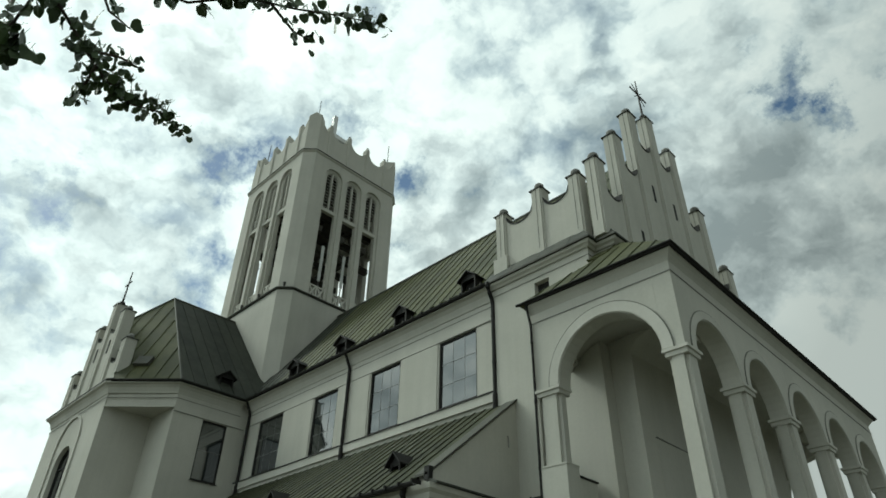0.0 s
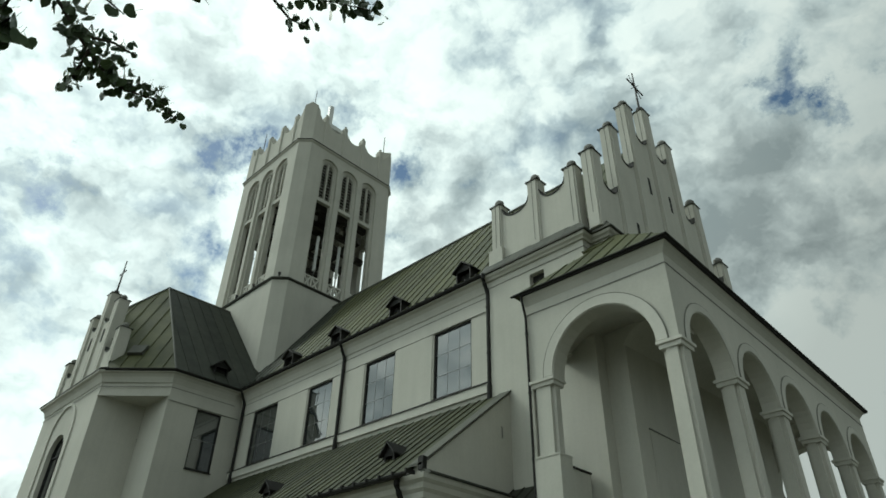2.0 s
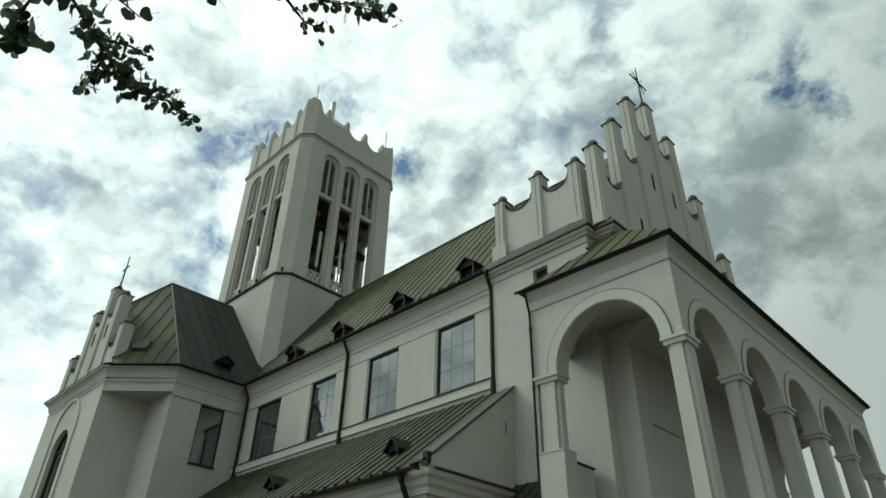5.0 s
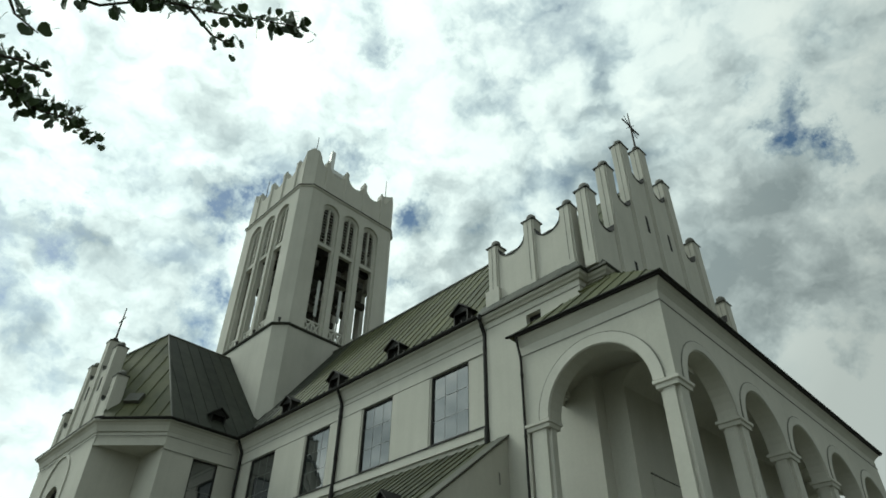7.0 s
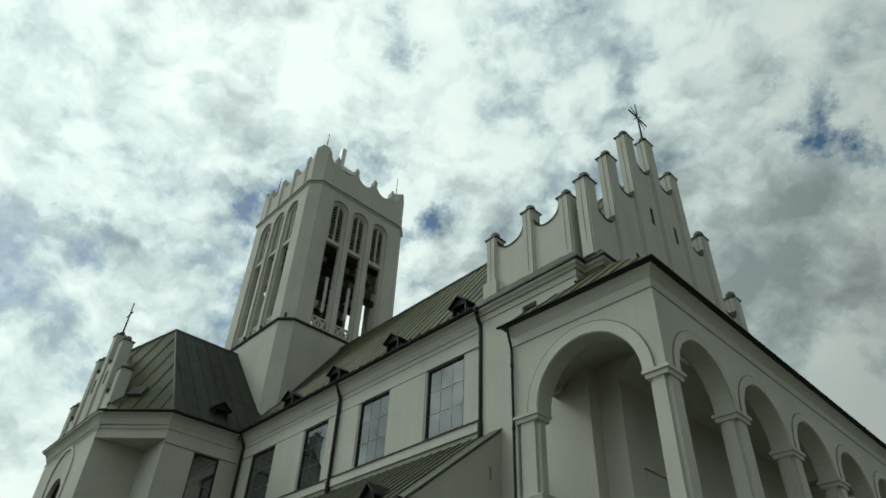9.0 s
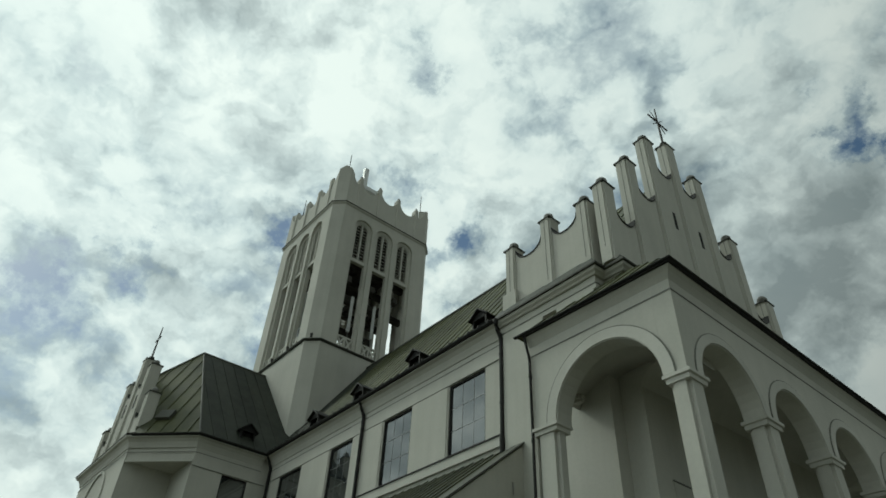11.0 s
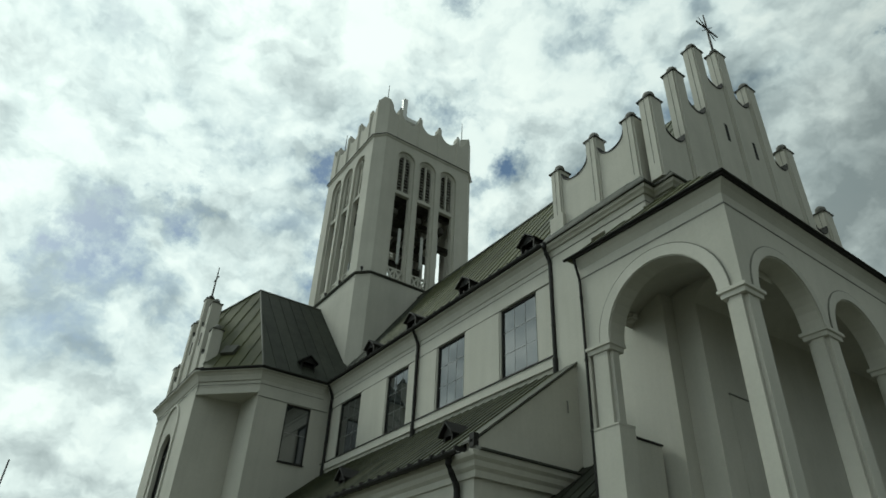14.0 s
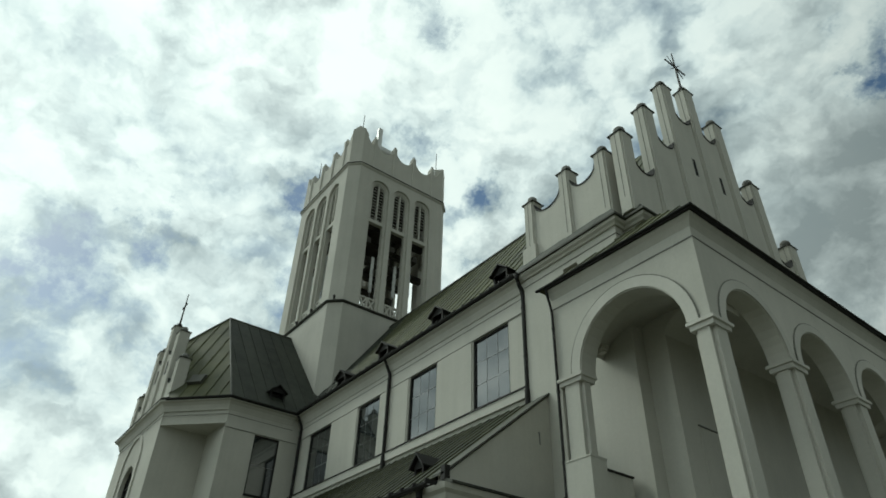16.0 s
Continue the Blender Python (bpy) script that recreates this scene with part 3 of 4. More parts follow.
cornice(bm, [(NX0 + 0.3, AY), (AX1, AY), (AX1, 12.5)], [(d, 5.18 + z) for d, z in AISLE_PROFILE])
part("eave_cornice", bm, TRIM, aisle)
bm = bmesh.new()
cornice(bm, [(AX1, AY - 0.1), (AX1, 12.5)], [(0.0, 5.215), (0.30, 5.205), (0.30, 5.24), (0.0, 5.36)])
part("cornice_flashing", bm, MOSSY, aisle, "weathered metal flashing on the cornice")
aisle_roof = part("roof", boxed(NX0, AX1 - 0.36, AY + 0.2, NY - 0.05, 5.0, 5.1), DARK, aisle, "green standing-seam lean-to roof")
roof_sheets(aisle_roof, [(NX0 - 0.2, 9.22, 5.17), (AX1 - 0.34, 9.22, 5.17), (AX1 - 0.34, 12.56, 7.92), (NX0 - 0.2, 12.56, 7.92)], (1, 0, 0), 0.36, PATINA)
aisle_gutter = gutter(aisle, [(NX0 + 0.3, 9.20), (AX1 - 0.02, 9.20)], 5.20, 0.07)
for i in range(33):
    shared("gutter_hook", hook, aisle_gutter, Matrix.Translation((NX0 + 0.6 + 0.41 * i, 9.20, 5.20)))
for x in (-11.0, -16.05, -21.1):
    dormer(aisle, x, 10.14, 5.80, (0, -1, 0), k=0.64)
bm = bmesh.new()
box(bm, -9.34, -9.20, 9.50, 9.62, 5.30, 5.58)
part("corner_post", bm, DARK, aisle)
bm = bmesh.new()
tube(bm, [(AX1 - 0.02, 12.12, 6.86), (AX1 + 0.03, 12.12, 6.85), (AX1 + 0.035, 12.12, 6.58)], 0.014, 8)
part("vent_stub", bm, CEMENT, aisle, "thin grey pipe stub on the wall")
downpipe(aisle, -9.75, AY, 0.2, 5.1, (0, -1, 0), 0.22)
# low roof between the aisle and the porch
bm = bmesh.new()
prism(bm, [(AX1 + 0.0, 11.55), (-7.65, 11.55), (-7.65, 12.48), (AX1 + 0.0, 12.48)], 0, 4.45)
part("side_lobby", bm, WHITE, aisle)
lobby_roof = part("lobby_roof", boxed(AX1 + 0.02, -7.68, 11.5, 12.48, 4.452, 4.5), DARK, aisle)
roof_sheets(lobby_roof, [(AX1 + 0.02, 11.25, 4.46), (-7.66, 11.25, 4.46), (-7.66, 12.48, 5.46), (AX1 + 0.02, 12.48, 5.46)], (1, 0, 0), 0.3, DARK_ROOF)

# ---- transept ----
transept = thing("transept", "white church transept with chamfered hipped green roof", "church")
TX, TY, TG, TCH = -23.07, 9.62, 7.80, -25.02     # side wall, end of side wall, gable wall, corner of gable wall
TZ = 11.42


def mx(x):
    return 2 * CX - x


for s in (0, 1):
    f = (lambda x: x) if s == 0 else mx
    n = (1, 0, 0) if s == 0 else (-1, 0, 0)
    bm = bmesh.new()
    wall_panel(bm, (f(TX), TY, 0), (0, 1, 0), n, NY + 0.3 - TY, 0, TZ, 0.5, [(10.82 - TY, 11.84 - TY, 8.15, 10.36, False)])
    part("wall", bm, WHITE, transept)
    window(transept, (f(TX), 10.82, 0), (0, 1, 0), n, 1.02, 8.15, 10.36, 1, 2)
    bm = bmesh.new()
    xs = sorted((f(TCH), f(TX) - 0.502 * (1 if s == 0 else -1)))
    box(bm, xs[0], xs[1], TY + 0.001, TY + 0.5, 0, TZ - 0.3)
    part("corner_wall", bm, WHITE, transept)
    bm = bmesh.new()
    xs = sorted((f(TCH), f(TCH) - (0.5 if s == 0 else -0.5)))
    box(bm, xs[0], xs[1], TG + 0.5, TY - 0.002, 0, TZ)
    part("return_wall", bm, WHITE, transept)
    # the bevelled corner over the square notch
    bm = bmesh.new()
    tri = [(f(TCH) + (0.002 if s == 0 else -0.002), TG + 0.05), (f(TX) - (0.02 if s == 0 else -0.02), TY - 0.002), (f(TCH) + (0.002 if s == 0 else -0.002), TY - 0.002)]
    prism(bm, tri, 10.55, TZ)
    part("corbelled_corner", bm, WHITE, transept, "bevelled white corner jutting over a recess")
    if s == 0:
        bm = boxed(TX + 0.002, TX + 0.022, TY, NY, 10.40, TZ - 0.02)
        part("frieze", bm, TRIM, transept)
        bm = boxed(TX + 0.002, TX + 0.025, TY, NY - 0.04, 10.378, 10.398)
        part("frieze_joint", bm, GRIME_AND_SHADE, transept)
bm = bmesh.new()
GW = TCH - mx(TCH)
wall_panel(bm, (mx(TCH), TG, 0), (1, 0, 0), (0, -1, 0), GW, 0, TZ, 0.5, [(GW / 2 - 0.78, GW / 2 + 0.78, 2.0, 8.9, True)])
part("gable_wall", bm, WHITE, transept)
bm = bmesh.new()
arch_band(bm, (mx(TCH), TG, 0), (1, 0, 0), (0, -1, 0), GW / 2, 9.62, 1.18, 1.30, 0.002, 0.06, 7.5)
part("arch_moulding", bm, TRIM, transept)
# tall arched window
bm = bmesh.new()
arch_band(bm, (mx(TCH), TG + 0.2, 0), (1, 0, 0), (0, -1, 0), GW / 2, 8.9, 0.70, 0.778, -0.04, 0.04, 6.8)
box(bm, CX - 0.03, CX + 0.03, TG + 0.16, TG + 0.24, 2.1, 9.58)
for z in (3.2, 5.1, 7.0, 8.9):
    box(bm, CX - 0.70, CX + 0.70, TG + 0.17, TG + 0.23, z - 0.03, z + 0.03)
gw = part("window", bm, DARK, transept, "tall arched window with dark bars")
bm = bmesh.new()
ring = [(CX - 0.73 * math.cos(math.pi * k / 16), 8.9 + 0.73 * math.sin(math.pi * k / 16)) for k in range(17)] + [(CX + 0.73, 2.05), (CX - 0.73, 2.05)]
a = [bm.verts.new((x, TG + 0.21, z)) for x, z in ring]
b = [bm.verts.new((x, TG + 0.22, z)) for x, z in ring]
bm.faces.new(a)
bm.faces.new(b[::-1])
part("pane", bm, GLASS, gw)
# cornice round the three sides
T_PATH = [(mx(TX), NY), (mx(TX), TY), (mx(TCH), TG), (TCH, TG), (TX, TY), (TX, NY - 0.3)]
bm = bmesh.new()
cornice(bm, T_PATH, [(d, TZ + z) for d, z in EAVE_PROFILE])
part("eave_cornice", bm, TRIM, transept)
bm = bmesh.new()
cornice(bm, [(TCH, TG), (TX, TY)], [(0.0, 10.50), (0.06, 10.50), (0.06, 10.56), (0.0, 10.56)])
part("corbel_edge", bm, TRIM, transept)
bm = bmesh.new()
cornice(bm, T_PATH, [(0.024, TZ - 0.56), (0.030, TZ - 0.56), (0.030, TZ - 0.535), (0.024, TZ - 0.535)])
part("cornice_joint", bm, GRIME_AND_SHADE, transept)
gutter(transept, [(x, y) for x, y in [(TCH + 0.27, TG - 0.1), (TX + 0.29, TY - 0.12), (TX + 0.29, NY - 0.35)]], TZ + 0.06)
bm = bmesh.new()
cornice(bm, [(mx(TCH) - 0.2, TG), (TCH + 0.2, TG)], [(0.0, TZ + 0.022), (0.30, TZ + 0.022), (0.30, TZ + 0.06), (0.0, TZ + 0.20)])
part("gable_flashing", bm, DARK, transept)
T_APEX = (CX, 10.27, 17.42)
TE = TZ + 0.04
OUT = 0.30
e1, e2 = (TX + OUT, TY - 0.12), (TCH + 0.26, TG - 0.05)
plane_n = Vector((e1[0] - e2[0], e1[1] - e2[1], 0)).cross(Vector(T_APEX) - Vector((*e2, TE)))
T_SADDLE = (CX, 8.35, TE - (plane_n.x * (CX - e2[0]) + plane_n.y * (8.35 - e2[1])) / plane_n.z)
troof = part("roof", boxed(mx(TX) + 0.1, TX - 0.1, TY + 0.1, NY, TZ - 0.2, TZ - 0.05), DARK, transept, "dark green hipped standing-seam metal roof")
# this face has the darker sheets, the bevelled one the green
roof_sheets(troof, [(e1[0], e1[1], TE), (e1[0], NY + 2.0, TE), (CX, NY + 2.0, T_APEX[2]), T_APEX], (0, 1, 0), 0.55, DARK_ROOF)
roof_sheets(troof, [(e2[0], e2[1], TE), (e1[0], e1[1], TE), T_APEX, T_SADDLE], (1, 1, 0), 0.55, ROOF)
roof_sheets(troof, [(mx(e1[0]), e1[1], TE), (mx(e1[0]), NY + 2.0, TE), (CX, NY + 2.0, T_APEX[2]), T_APEX], (0, 1, 0), 8, ROOF)
roof_sheets(troof, [(mx(e2[0]), e2[1], TE), (mx(e1[0]), e1[1], TE), T_APEX, T_SADDLE], (1, -1, 0), 4, ROOF)
bm = bmesh.new()
tube(bm, [T_APEX, (e1[0], e1[1], TE + 0.02)], 0.045, 6)
tube(bm, [T_SADDLE, T_APEX, (CX, 14.0, T_APEX[2])], 0.055, 6)
part("hip_cap", bm, MOSSY, troof)
dormer(transept, -23.18, 11.48, 11.80, (1, 0, 0), k=1.1)
# flat roof light in the bevelled face
mid = Vector((e2[0], e2[1], TE)) * 0.55 + Vector((e1[0], e1[1], TE)) * 0.27 + Vector(T_APEX) * 0.18
fu = (Vector((e1[0], e1[1], TE)) - Vector((e2[0], e2[1], TE))).normalized()
fn = fu.cross(Vector(T_APEX) - Vector((e2[0], e2[1], TE))).normalized()
fn = fn if fn.z > 0 else -fn
m = Matrix((fu, fn.cross(fu), fn)).transposed().to_4x4()
m.translation = mid
bm = bmesh.new()
box(bm, -0.30, 0.30, -0.28, 0.28, 0.0, 0.14, m)
part("roof_hatch", bm, MOSSY, transept, "flat metal roof hatch")
# stepped gable of five piers
T_PINS = [(-2.66, 13.45), (-1.33, 15.25), (0.0, 16.05), (1.33, 15.25), (2.66, 13.45)]
for dx, top in T_PINS:
    pinnacle(transept, CX + dx, TG + 0.27, 0.50, TZ + 0.02, top, 0.46, 0.14 if dx else 0.0)
for (a, ta), (b, tb) in zip(T_PINS, T_PINS[1:]):
    bm, cop = bmesh.new(), bmesh.new()
    scoop_wall(bm, cop, "x", TG + 0.12, 0.3, CX + a + 0.24, CX + b - 0.24, TZ + 0.02, min(ta, tb) - 0.8, 0.35)
    bay = part("parapet", bm, WHITE, transept)
    part("coping", cop, MOSSY, bay)
# slits: near-black panels on the parapet in place of shaded holes
for dx in (-0.665, 0.665):
    bm = boxed(CX + dx - 0.06, CX + dx + 0.06, TG + 0.095, TG + 0.118, 13.5, 14.1)
    part("slit", bm, BLACKNESS, transept)

# ---- bell tower ----
tower = thing("bell_tower", "white square bell tower with open belfry and scalloped crown", "tower")
HW, CH = 3.33, 0.52
TCX, TCY = -27.17, 16.90


def octagon(h, c):
    return [(TCX + a, TCY + b) for a, b in ((h - c, -h), (h, -h + c), (h, h - c), (h - c, h), (-h + c, h), (-h, h - c), (-h, -h + c), (-h + c, -h))]


B0, B1, TOP = 17.98, 26.95, 27.0
bm = bmesh.new()
prism(bm, octagon(HW + 0.02, CH + 0.02), 0, B0 - 0.1)
part("lower_wall", bm, WHITE, tower)
# belfry: four faces with three arched openings each, with a stepped reveal
FACE = 2 * (HW - CH)
OPEN = [FACE / 2 - 1.41, FACE / 2, FACE / 2 + 1.41]
SPR, LOUV = 25.75, 23.62
for k in range(4):
    ang = k * math.pi / 2
    n = Vector((round(math.cos(ang)), round(math.sin(ang)), 0))
    u = Vector((-n.y, n.x, 0))
    o = Vector((TCX, TCY, 0)) + n * HW - u * (HW - CH)
    bm = bmesh.new()
    wall_panel(bm, o, u, n, FACE, B0 - 0.1, B1, 0.13, [(c - 0.58, c + 0.58, B0 + 0.02, SPR + 0.02, True) for c in OPEN])
    face = part("belfry_face", bm, WHITE, tower)
    bm = bmesh.new()
    wall_panel(bm, o - n * 0.132, u, n, FACE, B0 - 0.1, B1, 0.24, [(c - 0.44, c + 0.44, B0 + 0.04, SPR, True) for c in OPEN])
    part("inner_face", bm, WHITE, face)
    m = Matrix((u, -n, Z)).transposed().to_4x4()
    m.translation = o
    for c in OPEN:
        # louvre panel in the arch head: frame, middle post and slats
        bm = bmesh.new()
        arch_band(bm, o, u, n, c, SPR, 0.37, 0.438, -0.30, -0.16, SPR - LOUV)
        box(bm, c - 0.04, c + 0.04, 0.16, 0.30, LOUV, SPR + 0.40, m)
        box(bm, c - 0.437, c + 0.437, 0.14, 0.36, LOUV - 0.20, LOUV + 0.02, m)
        lf = part("louvre_frame", bm, WHITE, face, "white louvre frame in an arched opening")
        z = LOUV + 0.12
        while z < SPR + 0.36:
            half = 0.37 if z < SPR else math.sqrt(max(0.0, 0.37 ** 2 - (z - SPR) ** 2))
            bm = bmesh.new()
            for s in (-1, 1):
                a, b = sorted((s * 0.04, s * half))
                if b - a > 0.03:
                    q = [(c + a, 0.18, z), (c + b, 0.18, z), (c + b, 0.30, z + 0.085), (c + a, 0.30, z + 0.085)]
                    vs = [bm.verts.new(m @ Vector((i, j, h + d))) for d in (0, 0.025) for i, j, h in q]
                    for f in ((3, 2, 1, 0), (4, 5, 6, 7), (0, 1, 5, 4), (1, 2, 6, 5), (2, 3, 7, 6), (3, 0, 4, 7)):
                        bm.faces.new([vs[i] for i in f])
            if len(bm.verts):
                part("slat", bm, TRIM, lf)
            else:
                bm.free()
            z += 0.21
        # pierced parapet with crossed bars
        z0, z1 = B0 + 0.04, B0 + 0.82
        for a0, a1, h0, h1 in ((-0.438, 0.438, z0, z0 + 0.08), (-0.438, 0.438, z1 - 0.08, z1), (-0.04, 0.04, z0 + 0.082, z1 - 0.082)):
            bm = bmesh.new()
            box(bm, c + a0, c + a1, 0.18, 0.30, h0, h1, m)
            part("parapet_rail", bm, TRIM, face, "white rail of the pierced parapet")
        for s in (-1, 1):
            for d in (-1, 1):
                bm = bmesh.new()
                box(bm, -0.36, 0.36, -0.05 + 0.004 * d, 0.05 + 0.004 * d, -0.045, 0.045, m @ Matrix.Translation((c + s * 0.235, 0.24, (z0 + z1) / 2)) @ Matrix.Rotation(d * 1.05, 4, "Y"))
                part("cross_bar", bm, TRIM, face)
# bevelled corners
oc = octagon(HW, CH)
oi = octagon(HW - 0.37, CH + 0.2)
for i in (0, 2, 4, 6):
    bm = bmesh.new()
    p0, p1, q0, q1 = oc[i], oc[i + 1], oi[i], oi[i + 1]
    prism(bm, [p0, p1, q1, q0], B0 - 0.1, B1)
    part("corner_pier", bm, WHITE, tower)
# floor, ceiling beams and roof inside the belfry, inner shade put into their colour
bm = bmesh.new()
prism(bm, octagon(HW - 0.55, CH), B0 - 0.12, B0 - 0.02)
part("belfry_floor", bm, DARKENED_CONCRETE, tower)
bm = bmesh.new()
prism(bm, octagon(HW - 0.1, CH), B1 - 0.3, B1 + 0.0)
part("belfry_ceiling", bm, DARKENED_CONCRETE, tower)
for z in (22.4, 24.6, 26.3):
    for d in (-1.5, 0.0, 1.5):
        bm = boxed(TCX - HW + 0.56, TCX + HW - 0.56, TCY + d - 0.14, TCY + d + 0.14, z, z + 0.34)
        part("beam", bm, DARKENED_CONCRETE, tower, "bare concrete cross beam, darkened in colour for the belfry shade")
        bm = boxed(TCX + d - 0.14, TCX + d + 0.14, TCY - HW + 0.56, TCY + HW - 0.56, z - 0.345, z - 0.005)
        part("beam", bm, DARKENED_CONCRETE, tower)
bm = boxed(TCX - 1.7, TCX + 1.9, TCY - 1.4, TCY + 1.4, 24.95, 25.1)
part("loft_floor", bm, DARKENED_CONCRETE, tower)
# string courses
bm = bmesh.new()
cornice(bm, octagon(HW, CH), [(0.0, B0 - 0.10), (0.10, B0 - 0.06), (0.13, B0), (0.0, B0 + 0.03)], True)
part("lower_course", bm, MOSSY, tower, "weathered metal-capped string course")
bm = bmesh.new()
cornice(bm, octagon(HW, CH), [(0.0, TOP - 0.16), (0.05, TOP - 0.12), (0.09, TOP - 0.04), (0.0, TOP - 0.02)], True)
part("upper_course", bm, WHITE, tower)
bm = bmesh.new()
cornice(bm, octagon(HW, CH), [(0.0, TOP - 0.02), (0.12, TOP - 0.035), (0.12, TOP - 0.005), (0.0, TOP + 0.05)], True)
part("course_flashing", bm, DARK, tower)
# crown: scalloped parapet with ribs and raised corners
PH = 29.25
for k in range(4):
    ang = k * math.pi / 2
    n = Vector((round(math.cos(ang)), round(math.sin(ang)), 0))
    u = Vector((-n.y, n.x, 0))
    o = Vector((TCX, TCY, 0)) + n * (HW - 0.02) - u * (HW - CH)
    ribs = [FACE / 2 + d for d in (-2.04, -0.68, 0.68, 2.04)]
    bm, cap = bmesh.new(), bmesh.new()

    def top(a):
        a = min(a, FACE - a)
        if a < ribs[0]:
            s = a / ribs[0]
            return 28.62 + 1.16 * (1 - s) ** 1.7 + 0.62 * max(0.0, (s - 0.62) / 0.38) ** 2
        for p, q in zip(ribs, ribs[1:]):
            if p <= a <= q:
                s = (a - p) / (q - p)
                return 28.55 + 0.70 * abs(2 * s - 1) ** 2.4
        return 29.25

    steps = 72
    for i in range(steps):
        a, b = FACE * i / steps, FACE * (i + 1) / steps
        P = [o + u * a, o + u * b]
        for d in (0, 0.30):
            quad(bm, P[0] - n * d + Z * TOP, P[1] - n * d + Z * TOP, P[1] - n * d + Z * top(b), P[0] - n * d + Z * top(a))
        quad(bm, P[0] + Z * top(a), P[1] + Z * top(b), P[1] - n * 0.3 + Z * top(b), P[0] - n * 0.3 + Z * top(a))
    crown = part("crown_wall", bm, WHITE, tower, "scalloped white parapet")
    cap.free()
    for a in ribs:
        bm = bmesh.new()
        c = o + u * a
        m = Matrix((u, n, Z)).transposed().to_4x4()
        m.translation = c
        vs = [(-0.12, 0.0), (-0.08, 0.075), (0.08, 0.075), (0.12, 0.0), (0.12, -0.34), (-0.12, -0.34)]
        lo = [bm.verts.new(m @ Vector((p, q, TOP + 0.05))) for p, q in vs]
        hi = [bm.verts.new(m @ Vector((p, q, 29.28))) for p, q in vs]
        tip = [bm.verts.new(m @ Vector((p * 0.6, q * 0.6 - 0.06, 29.42))) for p, q in vs]
        for r0, r1 in ((lo, hi), (hi, tip)):
            for i in range(6):
                bm.faces.new((r0[i], r0[(i + 1) % 6], r1[(i + 1) % 6], r1[i]))
        bm.faces.new(tip)
        part("rib", bm, WHITE, crown)
        bm = bmesh.new()
        bmesh.ops.create_icosphere(bm, subdivisions=1, radius=0.09, matrix=m @ Matrix.Translation((0, -0.08, 29.46)))
        part("rib_knob", bm, CEMENT, crown)
oc = octagon(HW - 0.02, CH)
oi = octagon(HW - 0.32, CH + 0.1)
for i in (0, 2, 4, 6):
    bm = bmesh.new()
    p0, p1, q1, q0 = oc[i], oc[i + 1], oi[i + 1], oi[i]
    mp = ((p0[0] + p1[0]) / 2, (p0[1] + p1[1]) / 2)
    mq = ((q0[0] + q1[0]) / 2, (q0[1] + q1[1]) / 2)
    prism(bm, [p0, mp, p1, q1, mq, q0], TOP, [29.74, 30.02, 29.74, 29.70, 29.95, 29.70])
    part("crown_corner", bm, WHITE, tower, "raised bevelled corner of the crown")
    bm = bmesh.new()
    tube(bm, [(mq[0], mq[1], 29.5), (mq[0], mq[1], 31.45)], [0.030, 0.020], 6)
    part("lightning_rod", bm, IRON, tower, "thin iron lightning rod")
bm = bmesh.new()
prism(bm, octagon(HW - 0.35, CH), 27.2, 27.3)
part("tower_roof", bm, DARKENED_CONCRETE, tower)
for (x, y), nn in (((-24.0, 13.82), 0), ((-27.5, 13.60), 0), ((-25.9, 13.60), 0)):
    bm = bmesh.new()
    tube(bm, [(x, y - 0.14, B0 + 0.02), (x, y - 0.14, B0 + 0.2)], [0.05, 0.08], 8)
    part("floodlight", bm, IRON, tower, "small dark floodlight on the ledge")


def antenna(x, y, z0, z1, turn=0.0):
    ob = thing("antenna_panel", "white plastic panel antenna on a steel pole in the belfry", "antenna", group="antennas in the belfry")
    bm = bevelled(-0.085, 0.085, -0.05, 0.05, z0, z1, 0.025)
    bmesh.ops.transform(bm, matrix=pose(x, y, 0, 0, 0, turn), verts=bm.verts)
    part("panel", bm, PLASTIC, ob)
    bm = bmesh.new()
    tube(bm, [(x - 0.16, y + 0.1, B0 - 0.02), (x - 0.16, y + 0.1, z1 + 0.1)], 0.035, 8)
    part("pole", bm, CEMENT, ob)
    for z in (z0 + 0.25, z1 - 0.25):
        bm = boxed(x - 0.19, x - 0.02, y + 0.02, y + 0.12, z - 0.04, z + 0.04)
        part("clamp", bm, IRON, ob)
    return ob


for x, y, z0, z1, r in ((-24.45, 15.80, 19.4, 21.6, 90), (-24.45, 16.55, 20.5, 22.5, 90), (-24.45, 17.2, 19.6, 21.6, 90), (-24.45, 18.1, 20.0, 22.2, 90),
                        (-25.45, 14.2, 19.4, 21.6, 0), (-26.75, 14.2, 20.0, 22.2, 0), (-28.2, 14.2, 19.4, 21.4, 0), (-27.1, 14.25, 19.0, 20.6, 0)):
    antenna(x, y, z0, z1, r)
mast = thing("roof_antenna", "white box antenna and beam on the tower roof", "antenna")
bm = bevelled(-24.75, -24.45, 15.28, 15.56, 27.3, 31.1, 0.03)
part("box", bm, PLASTIC, mast)
bm = bevelled(-24.72, -24.5, 15.57, 16.75, 29.45, 29.75, 0.02)
part("beam", bm, PLASTIC, mast)
bm = bmesh.new()
tube(bm, [(-24.6, 16.6, 27.3), (-24.6, 16.6, 29.45)], 0.05, 8)
part("post", bm, IRON, mast)

# ---- narthex block with stepped front gable ----
narthex = thing("narthex", "white narthex block with stepped front gable and ball-topped piers", "church")
WX0, WX1, WY = -10.0, -6.70, 12.50
GX, GY = -6.15, 12.86
bm = bmesh.new()
wall_panel(bm, (WX0, WY, 0), (1, 0, 0), (0, -1, 0), WX1 - WX0, 0, 11.5, 0.45, [(1.55, 2.03, 10.53, 10.95, False)])
